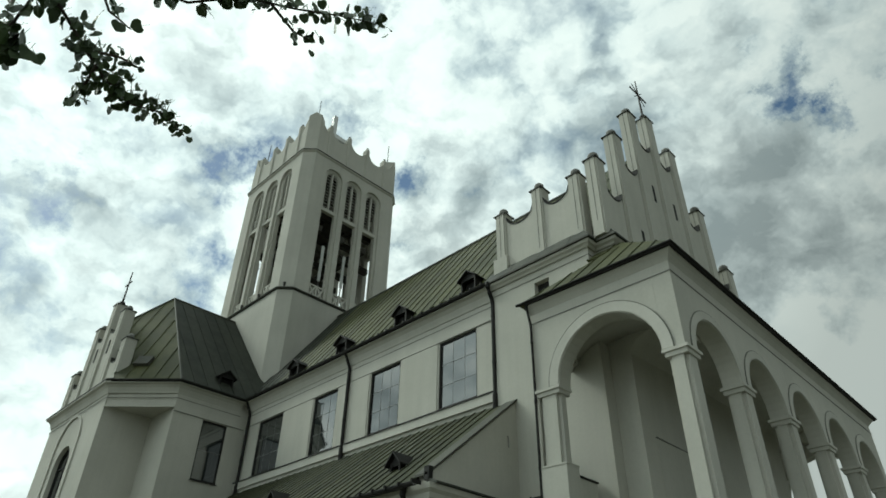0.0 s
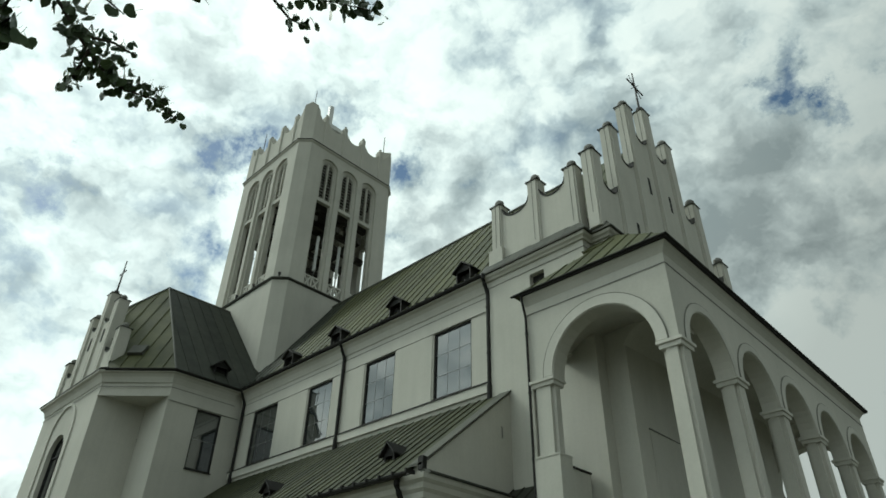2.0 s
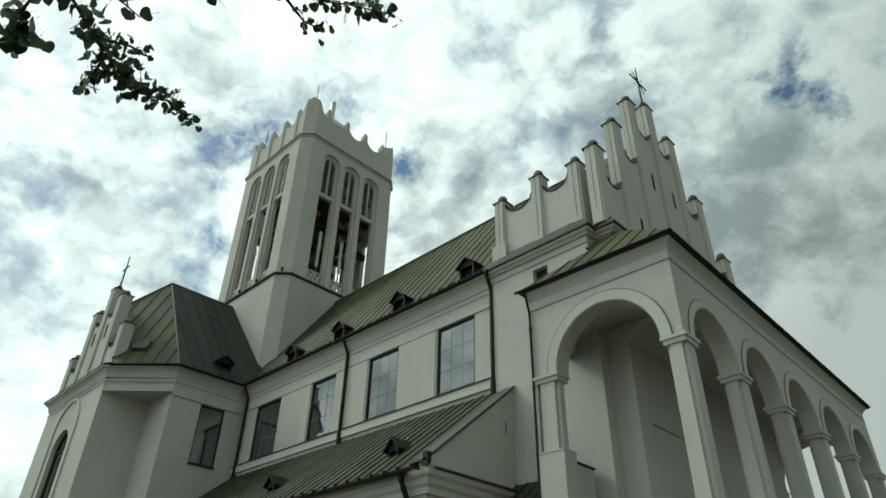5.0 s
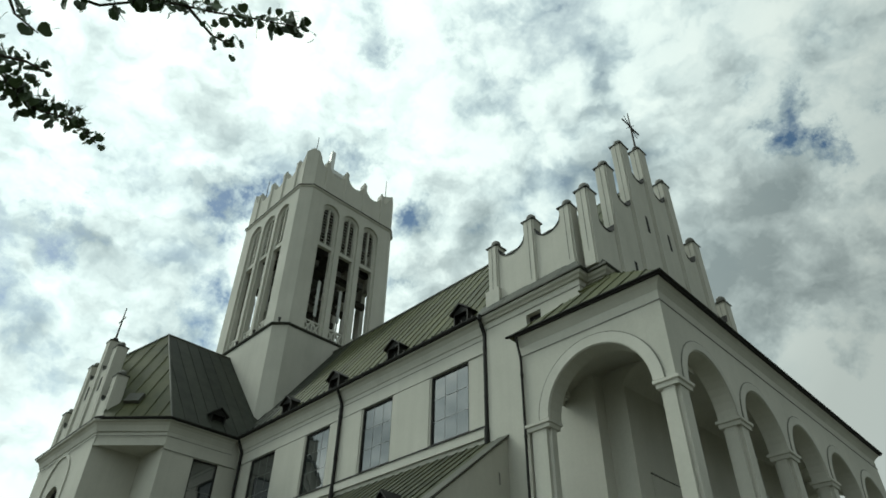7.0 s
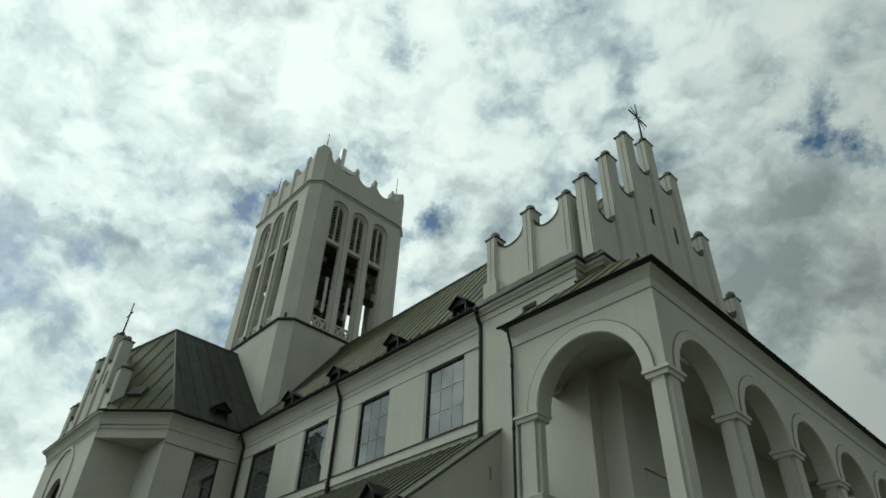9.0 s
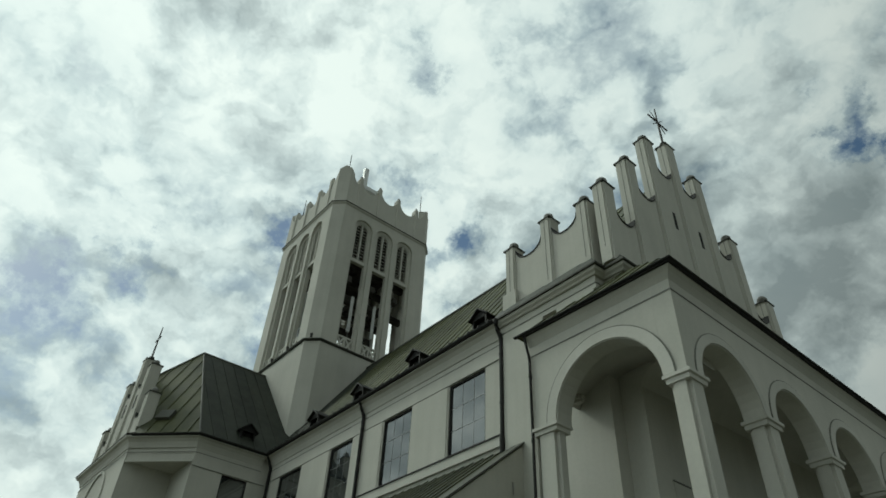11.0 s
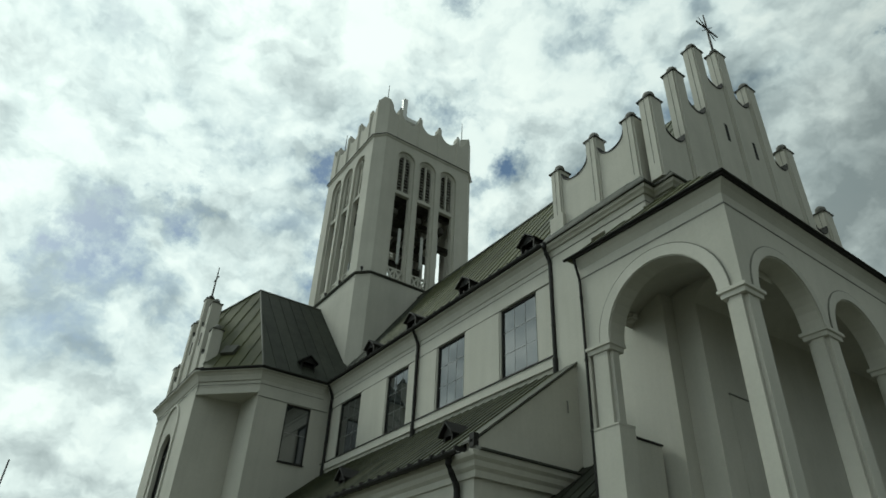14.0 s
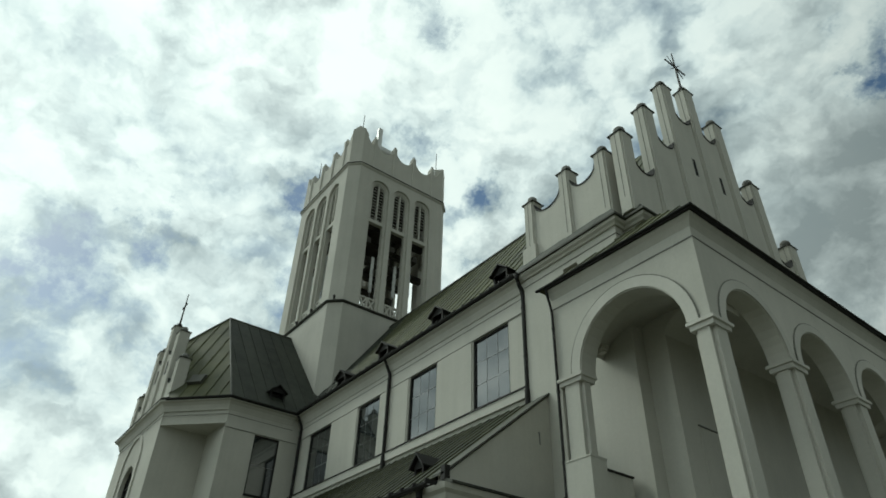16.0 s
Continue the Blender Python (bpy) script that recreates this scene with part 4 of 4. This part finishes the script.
part("side_wall", bm, WHITE, narthex)
part("side_wall", boxed(WX0, WX1, FAR - WY - 0.45, FAR - WY, 0, 11.5), WHITE, narthex)
part("return_wall", boxed(WX1 - 0.4, WX1, WY + 0.452, GY + 0.3, 0, 11.5), WHITE, narthex)
part("inner_wall", boxed(WX0, WX0 + 0.3, NY + 0.003, FAR - NY, 0, 11.5), WHITE, narthex)
bm = boxed(WX0 + 1.55, WX0 + 2.03, WY + 0.16, WY + 0.18, 10.53, 10.95)
part("small_window", bm, DARK, narthex, "small dark square window")
bm = bmesh.new()
box(bm, GX - 0.45, GX, GY, FAR - GY, 0, 11.7)
box(bm, WX1 + 0.003, GX - 0.452, GY, GY + 0.45, 0, 11.7)
part("front_wall", bm, WHITE, narthex)
N_PATH = [(WX0, WY), (WX1, WY), (WX1, GY), (GX, GY), (GX, FAR - GY)]
bm = bmesh.new()
cornice(bm, N_PATH, [(0.002, 11.08), (0.014, 11.08), (0.014, 11.10), (0.002, 11.10)])
part("string_line", bm, GRIME_AND_SHADE, narthex)
bm = bmesh.new()
cornice(bm, N_PATH, [(0.0, 11.30), (0.05, 11.30), (0.08, 11.35), (0.14, 11.39), (0.16, 11.46), (0.0, 11.46)])
part("cornice", bm, TRIM, narthex)
# sloped coping made of sheets
def coping_run(p, q, nrm, count, cut0=0, cut1=0):
    p, q, nrm = Vector((*p, 0)), Vector((*q, 0)), Vector((*nrm, 0))
    way = (q - p).normalized()
    for i in range(count):
        a, b = p.lerp(q, i / count), p.lerp(q, (i + 1) / count)
        m0, m1 = (cut0 if i == 0 else 0), (cut1 if i == count - 1 else 0)
        lift = 0.006 * (i % 2)
        bm = bmesh.new()
        prof = [(0.22, 11.465), (0.22, 11.51 + lift), (-0.12, 11.98 + lift), (-0.12, 11.465)]
        r0 = [bm.verts.new(a + nrm * d + Z * z + way * (d * m0 + 0.004)) for d, z in prof]
        r1 = [bm.verts.new(b + nrm * d + Z * z + way * (d * m1 - 0.004)) for d, z in prof]
        for k in range(4):
            bm.faces.new((r0[k], r0[(k + 1) % 4], r1[(k + 1) % 4], r1[k]))
        bm.faces.new(r0[::-1])
        bm.faces.new(r1)
        part("coping_sheet", bm, MOSSY, narthex)


coping_run((WX0 - 0.1, WY), (WX1, WY), (0, -1), 7, 0, 1)
coping_run((WX1, WY), (WX1, GY), (1, 0), 1, -1, -1)
coping_run((WX1, GY), (GX, GY), (0, -1), 1, 1, 1)
coping_run((GX, GY), (GX, FAR - GY), (1, 0), 14, -1, 0)
# parapet on the side
SIDE = [-9.62, -8.22, -6.93]
PY = WY + 0.28
for x in SIDE:
    pinnacle(narthex, x, PY, 0.38, 11.6, 14.15 if x == SIDE[1] else 13.92, 0.42)
for a, b in zip(SIDE, SIDE[1:]):
    bm, cop = bmesh.new(), bmesh.new()
    scoop_wall(bm, cop, "x", PY - 0.13, 0.28, a + 0.18, b - 0.18, 11.6, 13.34, 0.44)
    bay = part("side_parapet", bm, WHITE, narthex)
    part("coping", cop, DARK, bay, "dark metal coping on the scooped parapet")
bm = bmesh.new()
box(bm, SIDE[0] - 0.26, SIDE[0] + 0.24, PY - 0.25, PY + 0.25, 11.6, 12.35)
part("pier_foot", bm, WHITE, narthex)
# front gable
PITCH = 1.33
TOPS = [14.2, 16.05, 18.0, 18.72, 18.0, 16.05, 14.2]
LOWS = [13.2, 15.0, 16.85, 16.85, 15.0, 13.2]
PX = GX - 0.20
for i, topz in enumerate(TOPS):
    pinnacle(narthex, PX, CY + (i - 3) * PITCH, 0.39, 11.6, topz, 0.47, 0.165 if i != 3 else 0.12)
for i, low in enumerate(LOWS):
    bm, cop = bmesh.new(), bmesh.new()
    a, b = CY + (i - 3) * PITCH + 0.24, CY + (i - 2) * PITCH - 0.24
    scoop_wall(bm, cop, "y", GX - 0.09, 0.32, a, b, 11.6, low, 0.42)
    bay = part("front_gable", bm, WHITE, narthex, "stepped white gable wall")
    part("gable_coping", cop, DARK, bay)
# slits: shade of the holes painted as thin black panels on the wall
for y, z in ((CY - 0.665, 15.0), (CY + 0.665, 15.0), (CY - 1.995, 12.5), (CY + 1.995, 12.5)):
    bm = boxed(GX - 0.12, GX - 0.085, y - 0.07, y + 0.07, z - 0.33, z + 0.33)
    part("slit", bm, BLACKNESS, narthex, "narrow slit drawn as a near-black panel")
# roof behind the gable
nroof = part("roof", boxed(-9.4, GX - 0.5, GY + 0.3, FAR - GY - 0.3, 11.3, 11.45), DARK, narthex, "green metal roof behind the gable")
for s in (0, 1):
    y0 = 13.25 if s == 0 else FAR - 13.25
    roof_sheets(nroof, [(-9.19, y0, 12.48), (GX - 0.45, y0, 12.48), (GX - 0.45, CY, RIDGE), (-9.19, CY, RIDGE)], (1, 0, 0), 0.5, ROOF)


def iron_cross(name, x, y, z, h, span, rays):
    """Forged cross on a small orb, its bar along y or x, with rays between the arms."""
    ob = thing(name, "dark wrought-iron cross with rays on the gable", "cross")
    bm = bmesh.new()
    tube(bm, [(x, y, z), (x, y, z + h)], [0.045, 0.022], 8)
    part("shaft", bm, IRON, ob)
    u = Vector((0, 1, 0)) if rays else Vector((1, 0, 0))
    c = Vector((x, y, z + h * 0.62))
    bm = bmesh.new()
    tube(bm, [c - u * span, c, c + u * span], 0.028, 8)
    part("crossbar", bm, IRON, ob)
    for s in ((-1, 1), (1, 1), (-1, -1), (1, -1)):
        bm = bmesh.new()
        k = 0.85 if rays else 0.35
        tube(bm, [c + u * s[0] * 0.05 + Z * s[1] * 0.05, c + u * s[0] * span * 0.75 * k + Z * s[1] * span * 0.75 * k], [0.022, 0.010], 6)
        part("ray", bm, IRON, ob)
    bm = bmesh.new()
    bmesh.ops.create_icosphere(bm, subdivisions=2, radius=0.13, matrix=Matrix.Translation((x, y, z + 0.02)))
    part("orb", bm, IRON, ob)
    return ob


iron_cross("iron_cross", PX, CY, 18.95, 1.95, 0.55, True)
iron_cross("iron_cross", CX, TG + 0.27, 16.2, 1.7, 0.34, False)

# ---- arcaded porch, a degree out of square with the church ----
porch = thing("porch", "white arcaded porch with five front arches and hipped roof", "porch")
QX, QY, QX0 = -4.06, 11.05, -7.52
QY1 = 23.75
SPRING, QTOP, WALL_T = 7.12, 9.12, 0.40
BAY = (QY1 - QY - 0.46) / 5
fr = [QY + 0.23 + BAY * i for i in range(6)]
HALF = BAY / 2 - 0.25
bm = bmesh.new()
wall_panel(bm, (QX, QY, 0), (0, 1, 0), (1, 0, 0), QY1 - QY, SPRING, QTOP, WALL_T, [((a + b) / 2 - HALF - QY, (a + b) / 2 + HALF - QY, SPRING, SPRING + 0.02, True) for a, b in zip(fr, fr[1:])])
part("front_arcade", bm, WHITE, porch, "wall of five round arches")
SC, SR = -5.70, 1.18
for s in (0, 1):
    y, n = (QY, (0, -1, 0)) if s == 0 else (QY1, (0, 1, 0))
    bm = bmesh.new()
    wall_panel(bm, (QX0, y, 0), (1, 0, 0), n, QX - WALL_T - 0.002 - QX0, SPRING, QTOP, WALL_T, [(SC - SR - QX0, min(SC + SR, QX - WALL_T - 0.02) - QX0, SPRING, SPRING + 0.02, True)])
    part("side_arch", bm, WHITE, porch, "white wall with one wide round arch")
    bm = bmesh.new()
    arch_band(bm, (0, y, 0), (1, 0, 0), n, SC, SPRING + 0.02, SR + 0.02, SR + 0.24, 0.002, 0.028)
    part("archivolt", bm, TRIM, porch)
    # shade at the archivolt's outer edge, painted as a thin dark ring
    bm = bmesh.new()
    arch_band(bm, (0, y, 0), (1, 0, 0), n, SC, SPRING + 0.02, SR + 0.24, SR + 0.265, 0.002, 0.02)
    part("arch_joint", bm, GRIME_AND_SHADE, porch)
for a, b in zip(fr, fr[1:]):
    bm = bmesh.new()
    arch_band(bm, (QX, 0, 0), (0, 1, 0), (1, 0, 0), (a + b) / 2, SPRING + 0.02, HALF + 0.02, HALF + 0.19, 0.002, 0.028)
    part("archivolt", bm, TRIM, porch)
    # same painted edge shade round each front arch
    bm = bmesh.new()
    arch_band(bm, (QX, 0, 0), (0, 1, 0), (1, 0, 0), (a + b) / 2, SPRING + 0.02, HALF + 0.19, HALF + 0.212, 0.002, 0.02)
    part("arch_joint", bm, GRIME_AND_SHADE, porch)


def pier(x0, x1, y0, y1, foot=0.0, base=None):
    """Square pier with stepped corners, a moulded capital and a wider foot."""
    bm = bmesh.new()
    k = 0.075
    xm0, xm1, ym0, ym1 = x0 + k, x1 - k, y0 + k, y1 - k
    plan = [(xm0, y0), (xm1, y0), (xm1, ym0), (x1, ym0), (x1, ym1), (xm1, ym1), (xm1, y1), (xm0, y1), (xm0, ym1), (x0, ym1), (x0, ym0), (xm0, ym0)]
    prism(bm, plan, 0, SPRING - 0.17)
    ob = part("pier", bm, WHITE, porch, "tall slender white pier")
    mid = [(x0 - 0.01, y0 - 0.01), (x1 + 0.01, y0 - 0.01), (x1 + 0.01, y1 + 0.01), (x0 - 0.01, y1 + 0.01)]
    bm = bmesh.new()
    prism(bm, mid, SPRING - 0.17, SPRING)
    cornice(bm, [mid[0], mid[1], mid[2], mid[3]], [(0.0, SPRING - 0.165), (0.022, SPRING - 0.165), (0.026, SPRING - 0.085), (0.062, SPRING - 0.07), (0.062, SPRING - 0.01), (0.0, SPRING - 0.005)], True)
    part("capital", bm, TRIM, ob, "moulded white capital")
    if base:
        bm = bmesh.new()
        prism(bm, [(x0 - 0.07, y0 - 0.05), (x1 + 0.07, y0 - 0.05), (x1 + 0.07, y1 + 0.05), (x0 - 0.07, y1 + 0.05)], 0, [base - 0.0] * 4)
        cornice(bm, [(x0 - 0.07, y0 - 0.05), (x1 + 0.07, y0 - 0.05), (x1 + 0.07, y1 + 0.05), (x0 - 0.07, y1 + 0.05)], [(0.0, base - 0.03), (0.012, base - 0.03), (0.012, base + 0.004), (-0.06, base + 0.03)], True)
        part("pedestal", bm, WHITE, ob)
    return ob


for i, y in enumerate(fr):
    pier(QX - 0.38, QX, y - 0.23, y + 0.23)
for y0 in (QY, QY1 - 0.42):
    pier(-7.42, -6.92, y0, y0 + 0.32, base=5.5)
    bm = boxed(QX0, -7.44, y0 + 0.02, y0 + 0.40, 0, SPRING)
    part("end_wall", bm, WHITE, porch)
# low side wall with a dark ledge, ledge on the church front, bracket
bm = boxed(-7.50, -7.12, QY + 0.47, WY - 0.02, 0, 5.42)
part("low_wall", bm, WHITE, porch)
bm = boxed(-7.51, -7.08, QY + 0.47, WY - 0.02, 5.422, 5.455)
part("ledge", bm, DARK, porch, "thin dark metal ledge")
bm = boxed(GX + 0.002, GX + 0.05, 13.45, QY + QY1 - 13.45, 0, 6.42)
part("portal_wall", bm, WHITE, porch)
bm = boxed(GX + 0.002, GX + 0.075, 13.42, QY + QY1 - 13.42, 6.422, 6.445)
part("ledge", bm, CEMENT, porch, "thin grey cement ledge")
bm = bevelled(-7.62, -7.25, WY - 0.22, WY - 0.002, 8.15, 8.35, 0.05)
part("bracket", bm, TRIM, porch)
# plastered vault: a barrel behind the front arches, crossed by a wider one behind each side arch
IN_X, IN_Y = QX - WALL_T - 0.01, QY + WALL_T + 0.01


def vault_height(x, corner):
    run = abs((x - (GX + IN_X) / 2) / ((IN_X - GX) / 2))
    side = abs((x - (QX0 + IN_X) / 2) / ((IN_X - QX0) / 2))
    if corner:
        return 7.95 + 0.75 * math.sqrt(max(0.0, 1 - side ** 2))
    return 8.10 + 0.60 * math.sqrt(max(0.0, 1 - run ** 2))


for y0, y1, x0, corner in ((IN_Y, GY, QX0 + 0.02, True), (GY, QY + QY1 - GY, GX + 0.002, False), (QY + QY1 - GY, QY + QY1 - IN_Y, QX0 + 0.02, True)):
    bm = bmesh.new()
    xs = [x0 + (IN_X - x0) * (0.5 - 0.5 * math.cos(math.pi * i / 28)) for i in range(29)]
    ring = [(x, vault_height(x, corner)) for x in xs] + [(IN_X, 8.80), (x0, 8.80)]
    ends = [[bm.verts.new((x, y, z)) for x, z in ring] for y in (y0 + 0.001, y1 - 0.001)]
    for i in range(len(ring)):
        j = (i + 1) % len(ring)
        bm.faces.new((ends[0][i], ends[0][j], ends[1][j], ends[1][i])).smooth = i < 28
    bm.faces.new(ends[0][::-1])
    bm.faces.new(ends[1])
    part("vault", bm, WHITE, porch, "plastered white barrel vault")

# thin string line and eave
RIM = [(QX0, QY), (QX, QY), (QX, QY1), (QX0, QY1)]
bm = bmesh.new()
cornice(bm, RIM, [(0.002, 8.74), (0.014, 8.74), (0.014, 8.762), (0.002, 8.762)])
part("string_line", bm, CEMENT, porch)
bm = bmesh.new()
cornice(bm, RIM, [(0.0, 8.98), (0.03, 9.03), (0.08, 9.10), (0.14, 9.16), (0.15, 9.18), (0.0, 9.18)])
part("eave_cornice", bm, TRIM, porch)
EZ = 9.24
bm = bmesh.new()
cornice(bm, RIM, [(0.0, 9.182), (0.21, 9.182), (0.215, EZ + 0.01), (0.0, EZ + 0.0)])
part("eave_board", bm, DARK, porch, "dark brown eave board")
SL = 0.97
E = 0.215
def rz(d):
    return EZ + 0.015 + SL * d
proof = part("roof", boxed(QX0 + 0.05, QX - 0.1, QY + 0.1, QY1 - 0.1, 9.13, 9.175), DARK, porch, "green standing-seam hipped porch roof")
d1, d2 = WY - (QY - E) , (QX + E) - GX
hip = (GX, QY - E + d2)
X0 = QX0 - 0.2
roof_sheets(proof, [(X0, QY - E, rz(0)), (QX + E, QY - E, rz(0)), (QX + E - d1, WY, rz(d1)), (X0 + d1, WY, rz(d1))], (1, 0, 0), 0.50, ROOF)
roof_sheets(proof, [(X0, QY - E, rz(0)), (X0 + d1, WY, rz(d1)), (X0, WY, rz(0))], (0, 1, 0), 0.50, ROOF)
roof_sheets(proof, [(WX1, WY, rz(d1)), (QX + E - d1, WY, rz(d1)), (GX, hip[1], rz(d2)), (WX1, GY, rz(GY - QY + E))], (1, 0, 0), 0.50, ROOF)
roof_sheets(proof, [(QX + E, QY - E, rz(0)), (QX + E, QY1 + E, rz(0)), (GX, QY + QY1 - hip[1], rz(d2)), (GX, hip[1], rz(d2))], (0, 1, 0), 0.50, ROOF)
gutter(porch, [(QX0 - 0.22, QY - E - 0.01), (QX + E + 0.01, QY - E - 0.01), (QX + E + 0.01, QY1 + E)], EZ + 0.0, 0.035)
downpipe(porch, QX0 + 0.03, QY + 0.04, 0.2, EZ - 0.05, (0, -1, 0), 0.12, 0.03)
bm = boxed(QX0 + 0.02, QX - 0.02, QY + 0.02, QY1 - 0.02, 0.0, 0.55)
part("floor", bm, CEMENT, porch)
porch.matrix_world = Matrix.Translation((QX, QY, 0)) @ Matrix.Rotation(radians(1.0), 4, "Z") @ Matrix.Translation((-QX, -QY, 0))

# ---- linden tree, whose boughs hang over the way ----
linden = thing("linden_tree", "leafy linden tree with boughs hanging overhead", "tree")
rng = random.Random(5)
bm = bmesh.new()
tube(bm, [(-4.6, -3.4, -0.1), (-4.55, -3.35, 0.6), (-4.5, -3.2, 2.4), (-4.4, -3.0, 4.2), (-4.5, -3.0, 6.5), (-4.4, -3.1, 9.0)], [0.34, 0.26, 0.23, 0.20, 0.14, 0.05], 12)
part("trunk", bm, BARK, linden)
limbs = [
    [(-4.42, -3.02, 3.9), (-3.4, -1.6, 4.35), (-2.3, -0.4, 4.30), (-1.85, 0.10, 4.06)],
    [(-4.42, -3.02, 4.2), (-3.0, -1.5, 4.9), (-2.1, -0.3, 4.65), (-1.72, 0.22, 4.22)],
]
twigs = [
    [(-1.85, 0.10, 4.06), (-1.82, 0.17, 4.00), (-1.87, 0.29, 3.94), (-1.90, 0.35, 3.91), (-1.94, 0.47, 3.85), (-1.96, 0.62, 3.81), (-1.92, 0.76, 3.82), (-1.93, 0.88, 3.77)],
    [(-1.90, 0.35, 3.91), (-1.86, 0.49, 3.94), (-1.85, 0.59, 3.93)],
    [(-1.92, 0.42, 3.87), (-2.02, 0.42, 3.80), (-2.08, 0.40, 3.76)],
    [(-1.72, 0.22, 4.22), (-1.66, 0.30, 4.16), (-1.58, 0.61, 4.20), (-1.42, 0.79, 4.27), (-1.31, 1.01, 4.29), (-1.20, 1.19, 4.31), (-1.10, 1.34, 4.30)],
    [(-1.36, 0.90, 4.28), (-1.36, 1.05, 4.20), (-1.33, 1.16, 4.19)],
    [(-1.85, 0.10, 4.06), (-1.98, 0.07, 3.84), (-2.04, 0.14, 3.77)],
    [(-1.72, 0.22, 4.22), (-1.80, 0.36, 4.10), (-1.78, 0.47, 4.05)],
]
for line in limbs:
    bm = bmesh.new()
    tube(bm, line, [0.09, 0.06, 0.03, 0.012], 8)
    part("limb", bm, BARK, linden)
for line in twigs:
    bm = bmesh.new()
    tube(bm, line, [0.009 - 0.006 * i / (len(line) - 1) for i in range(len(line))], 6)
    part("twig", bm, BARK, linden)


def leaf_mesh(fold):
    """Heart-shaped leaf blade with a folded midrib and a stalk."""
    bm = bmesh.new()
    half = [(0.0, 0.0), (0.42, -0.08), (0.64, 0.22), (0.62, 0.60), (0.40, 0.90), (0.0, 1.18)]
    mid = [bm.verts.new((0, y, 0)) for y in (0.0, 0.05, 0.30, 0.62, 0.95, 1.18)]
    for s in (-1, 1):
        edge = [bm.verts.new((s * x, y, fold * x * x + 0.03 * math.sin(7 * y))) for x, y in half[1:5]]
        for i in range(4):
            nxt = edge[i + 1] if i < 3 else mid[5]
            bm.faces.new((mid[i + 0], edge[i], nxt, mid[i + 1]) if i < 3 else (mid[3], edge[3], mid[5], mid[4]))
    tube(bm, [(0, 0, 0), (0, -0.35, 0.05), (0, -0.7, 0.16)], 0.018, 4)
    bmesh.ops.recalc_face_normals(bm, faces=bm.faces)
    me = bpy.data.meshes.new("leaf")
    bm.to_mesh(me)
    bm.free()
    me.materials.append(LEAF)
    return me


LEAVES = [leaf_mesh(f) for f in (0.1, 0.35, -0.2)]
# twig, stretch of it, leaves, spread, smallest and largest blade
FOLIAGE = [(0, 0.02, 0.42, 36, 0.06, 0.034, 0.058), (0, 0.38, 0.62, 74, 0.078, 0.022, 0.040), (0, 0.55, 0.88, 120, 0.058, 0.022, 0.038), (0, 0.84, 1.0, 22, 0.028, 0.020, 0.034),
           (1, 0.2, 1.0, 16, 0.024, 0.022, 0.034), (2, 0.1, 1.0, 26, 0.042, 0.025, 0.042), (3, 0.02, 0.50, 50, 0.055, 0.038, 0.062), (3, 0.45, 1.0, 105, 0.055, 0.026, 0.042),
           (4, 0.1, 1.0, 24, 0.035, 0.022, 0.036), (5, 0.0, 1.0, 46, 0.055, 0.038, 0.060), (6, 0.0, 1.0, 10, 0.04, 0.036, 0.056)]
spots_for_leaves = []
for k, s0, s1, count, spread, least, most in FOLIAGE:
    line = [Vector(p) for p in twigs[k]]
    for _ in range(count):
        s = (s0 + (s1 - s0) * rng.random()) * (len(line) - 1)
        i = min(int(s), len(line) - 2)
        root = line[i].lerp(line[i + 1], s - i)
        p = root + Vector([rng.gauss(0, spread * 0.6) for _ in range(3)]) + Z * 0.022
        m = Matrix.Translation(p) @ Euler((rng.gauss(-1.6, 0.45), rng.uniform(-0.7, 0.7), rng.uniform(0, 6.3))).to_matrix().to_4x4() @ Matrix.Scale(rng.uniform(least, most), 4)
        spots_for_leaves.append((root, p, m))
rng.shuffle(spots_for_leaves)
for root, p, m in spots_for_leaves[:300]:
    shared("leaf", rng.choice(LEAVES), linden, m)
bm = bmesh.new()
for root, p, m in spots_for_leaves[300:]:
    before = len(bm.verts)
    bm.from_mesh(rng.choice(LEAVES))
    bm.verts.ensure_lookup_table()
    for v in bm.verts[before:]:
        v.co = m @ v.co
me = bpy.data.meshes.new("small_leaves")
bm.to_mesh(me)
bm.free()
me.materials.append(LEAF)
more = new("small_leaves", me)
more.parent = linden
tagged(more, kind="stuff")
# fine side shoots that carry the leaves
bm = bmesh.new()
for root, p, m in spots_for_leaves[::3]:
    bend = root.lerp(p, 0.5) + Z * 0.012
    tube(bm, [root, bend, p], [0.0022, 0.0016, 0.0010], 4)
for k in (0, 3, 5):
    line = [Vector(p) for p in twigs[k]]
    for _ in range(4):
        i = rng.randrange(len(line) - 2)
        root = line[i].lerp(line[i + 1], rng.random())
        way = (line[i + 1] - line[i]).normalized() + Vector([rng.gauss(0, 0.5) for _ in range(3)])
        tube(bm, [root, root + way * 0.04, root + way * 0.08 - Z * 0.01], [0.0024, 0.0016, 0.0008], 4)
tagged(part("side_shoots", bm, BARK, linden), kind="stuff")

# ---- thin pole beyond the transept ----
pole = thing("flagpole", "thin dark metal pole standing on the ground", "pole")
bm = bmesh.new()
tube(bm, [(-23.1, 2.55, 0.0), (-23.1, 2.55, 3.5), (-23.1, 2.55, 6.6)], [0.038, 0.032, 0.022], 8)
part("shaft", bm, IRON, pole)
bm = bmesh.new()
tube(bm, [(-23.1, 2.55, 0.0), (-23.1, 2.55, 0.12)], [0.11, 0.06], 10)
part("foot", bm, CEMENT, pole)
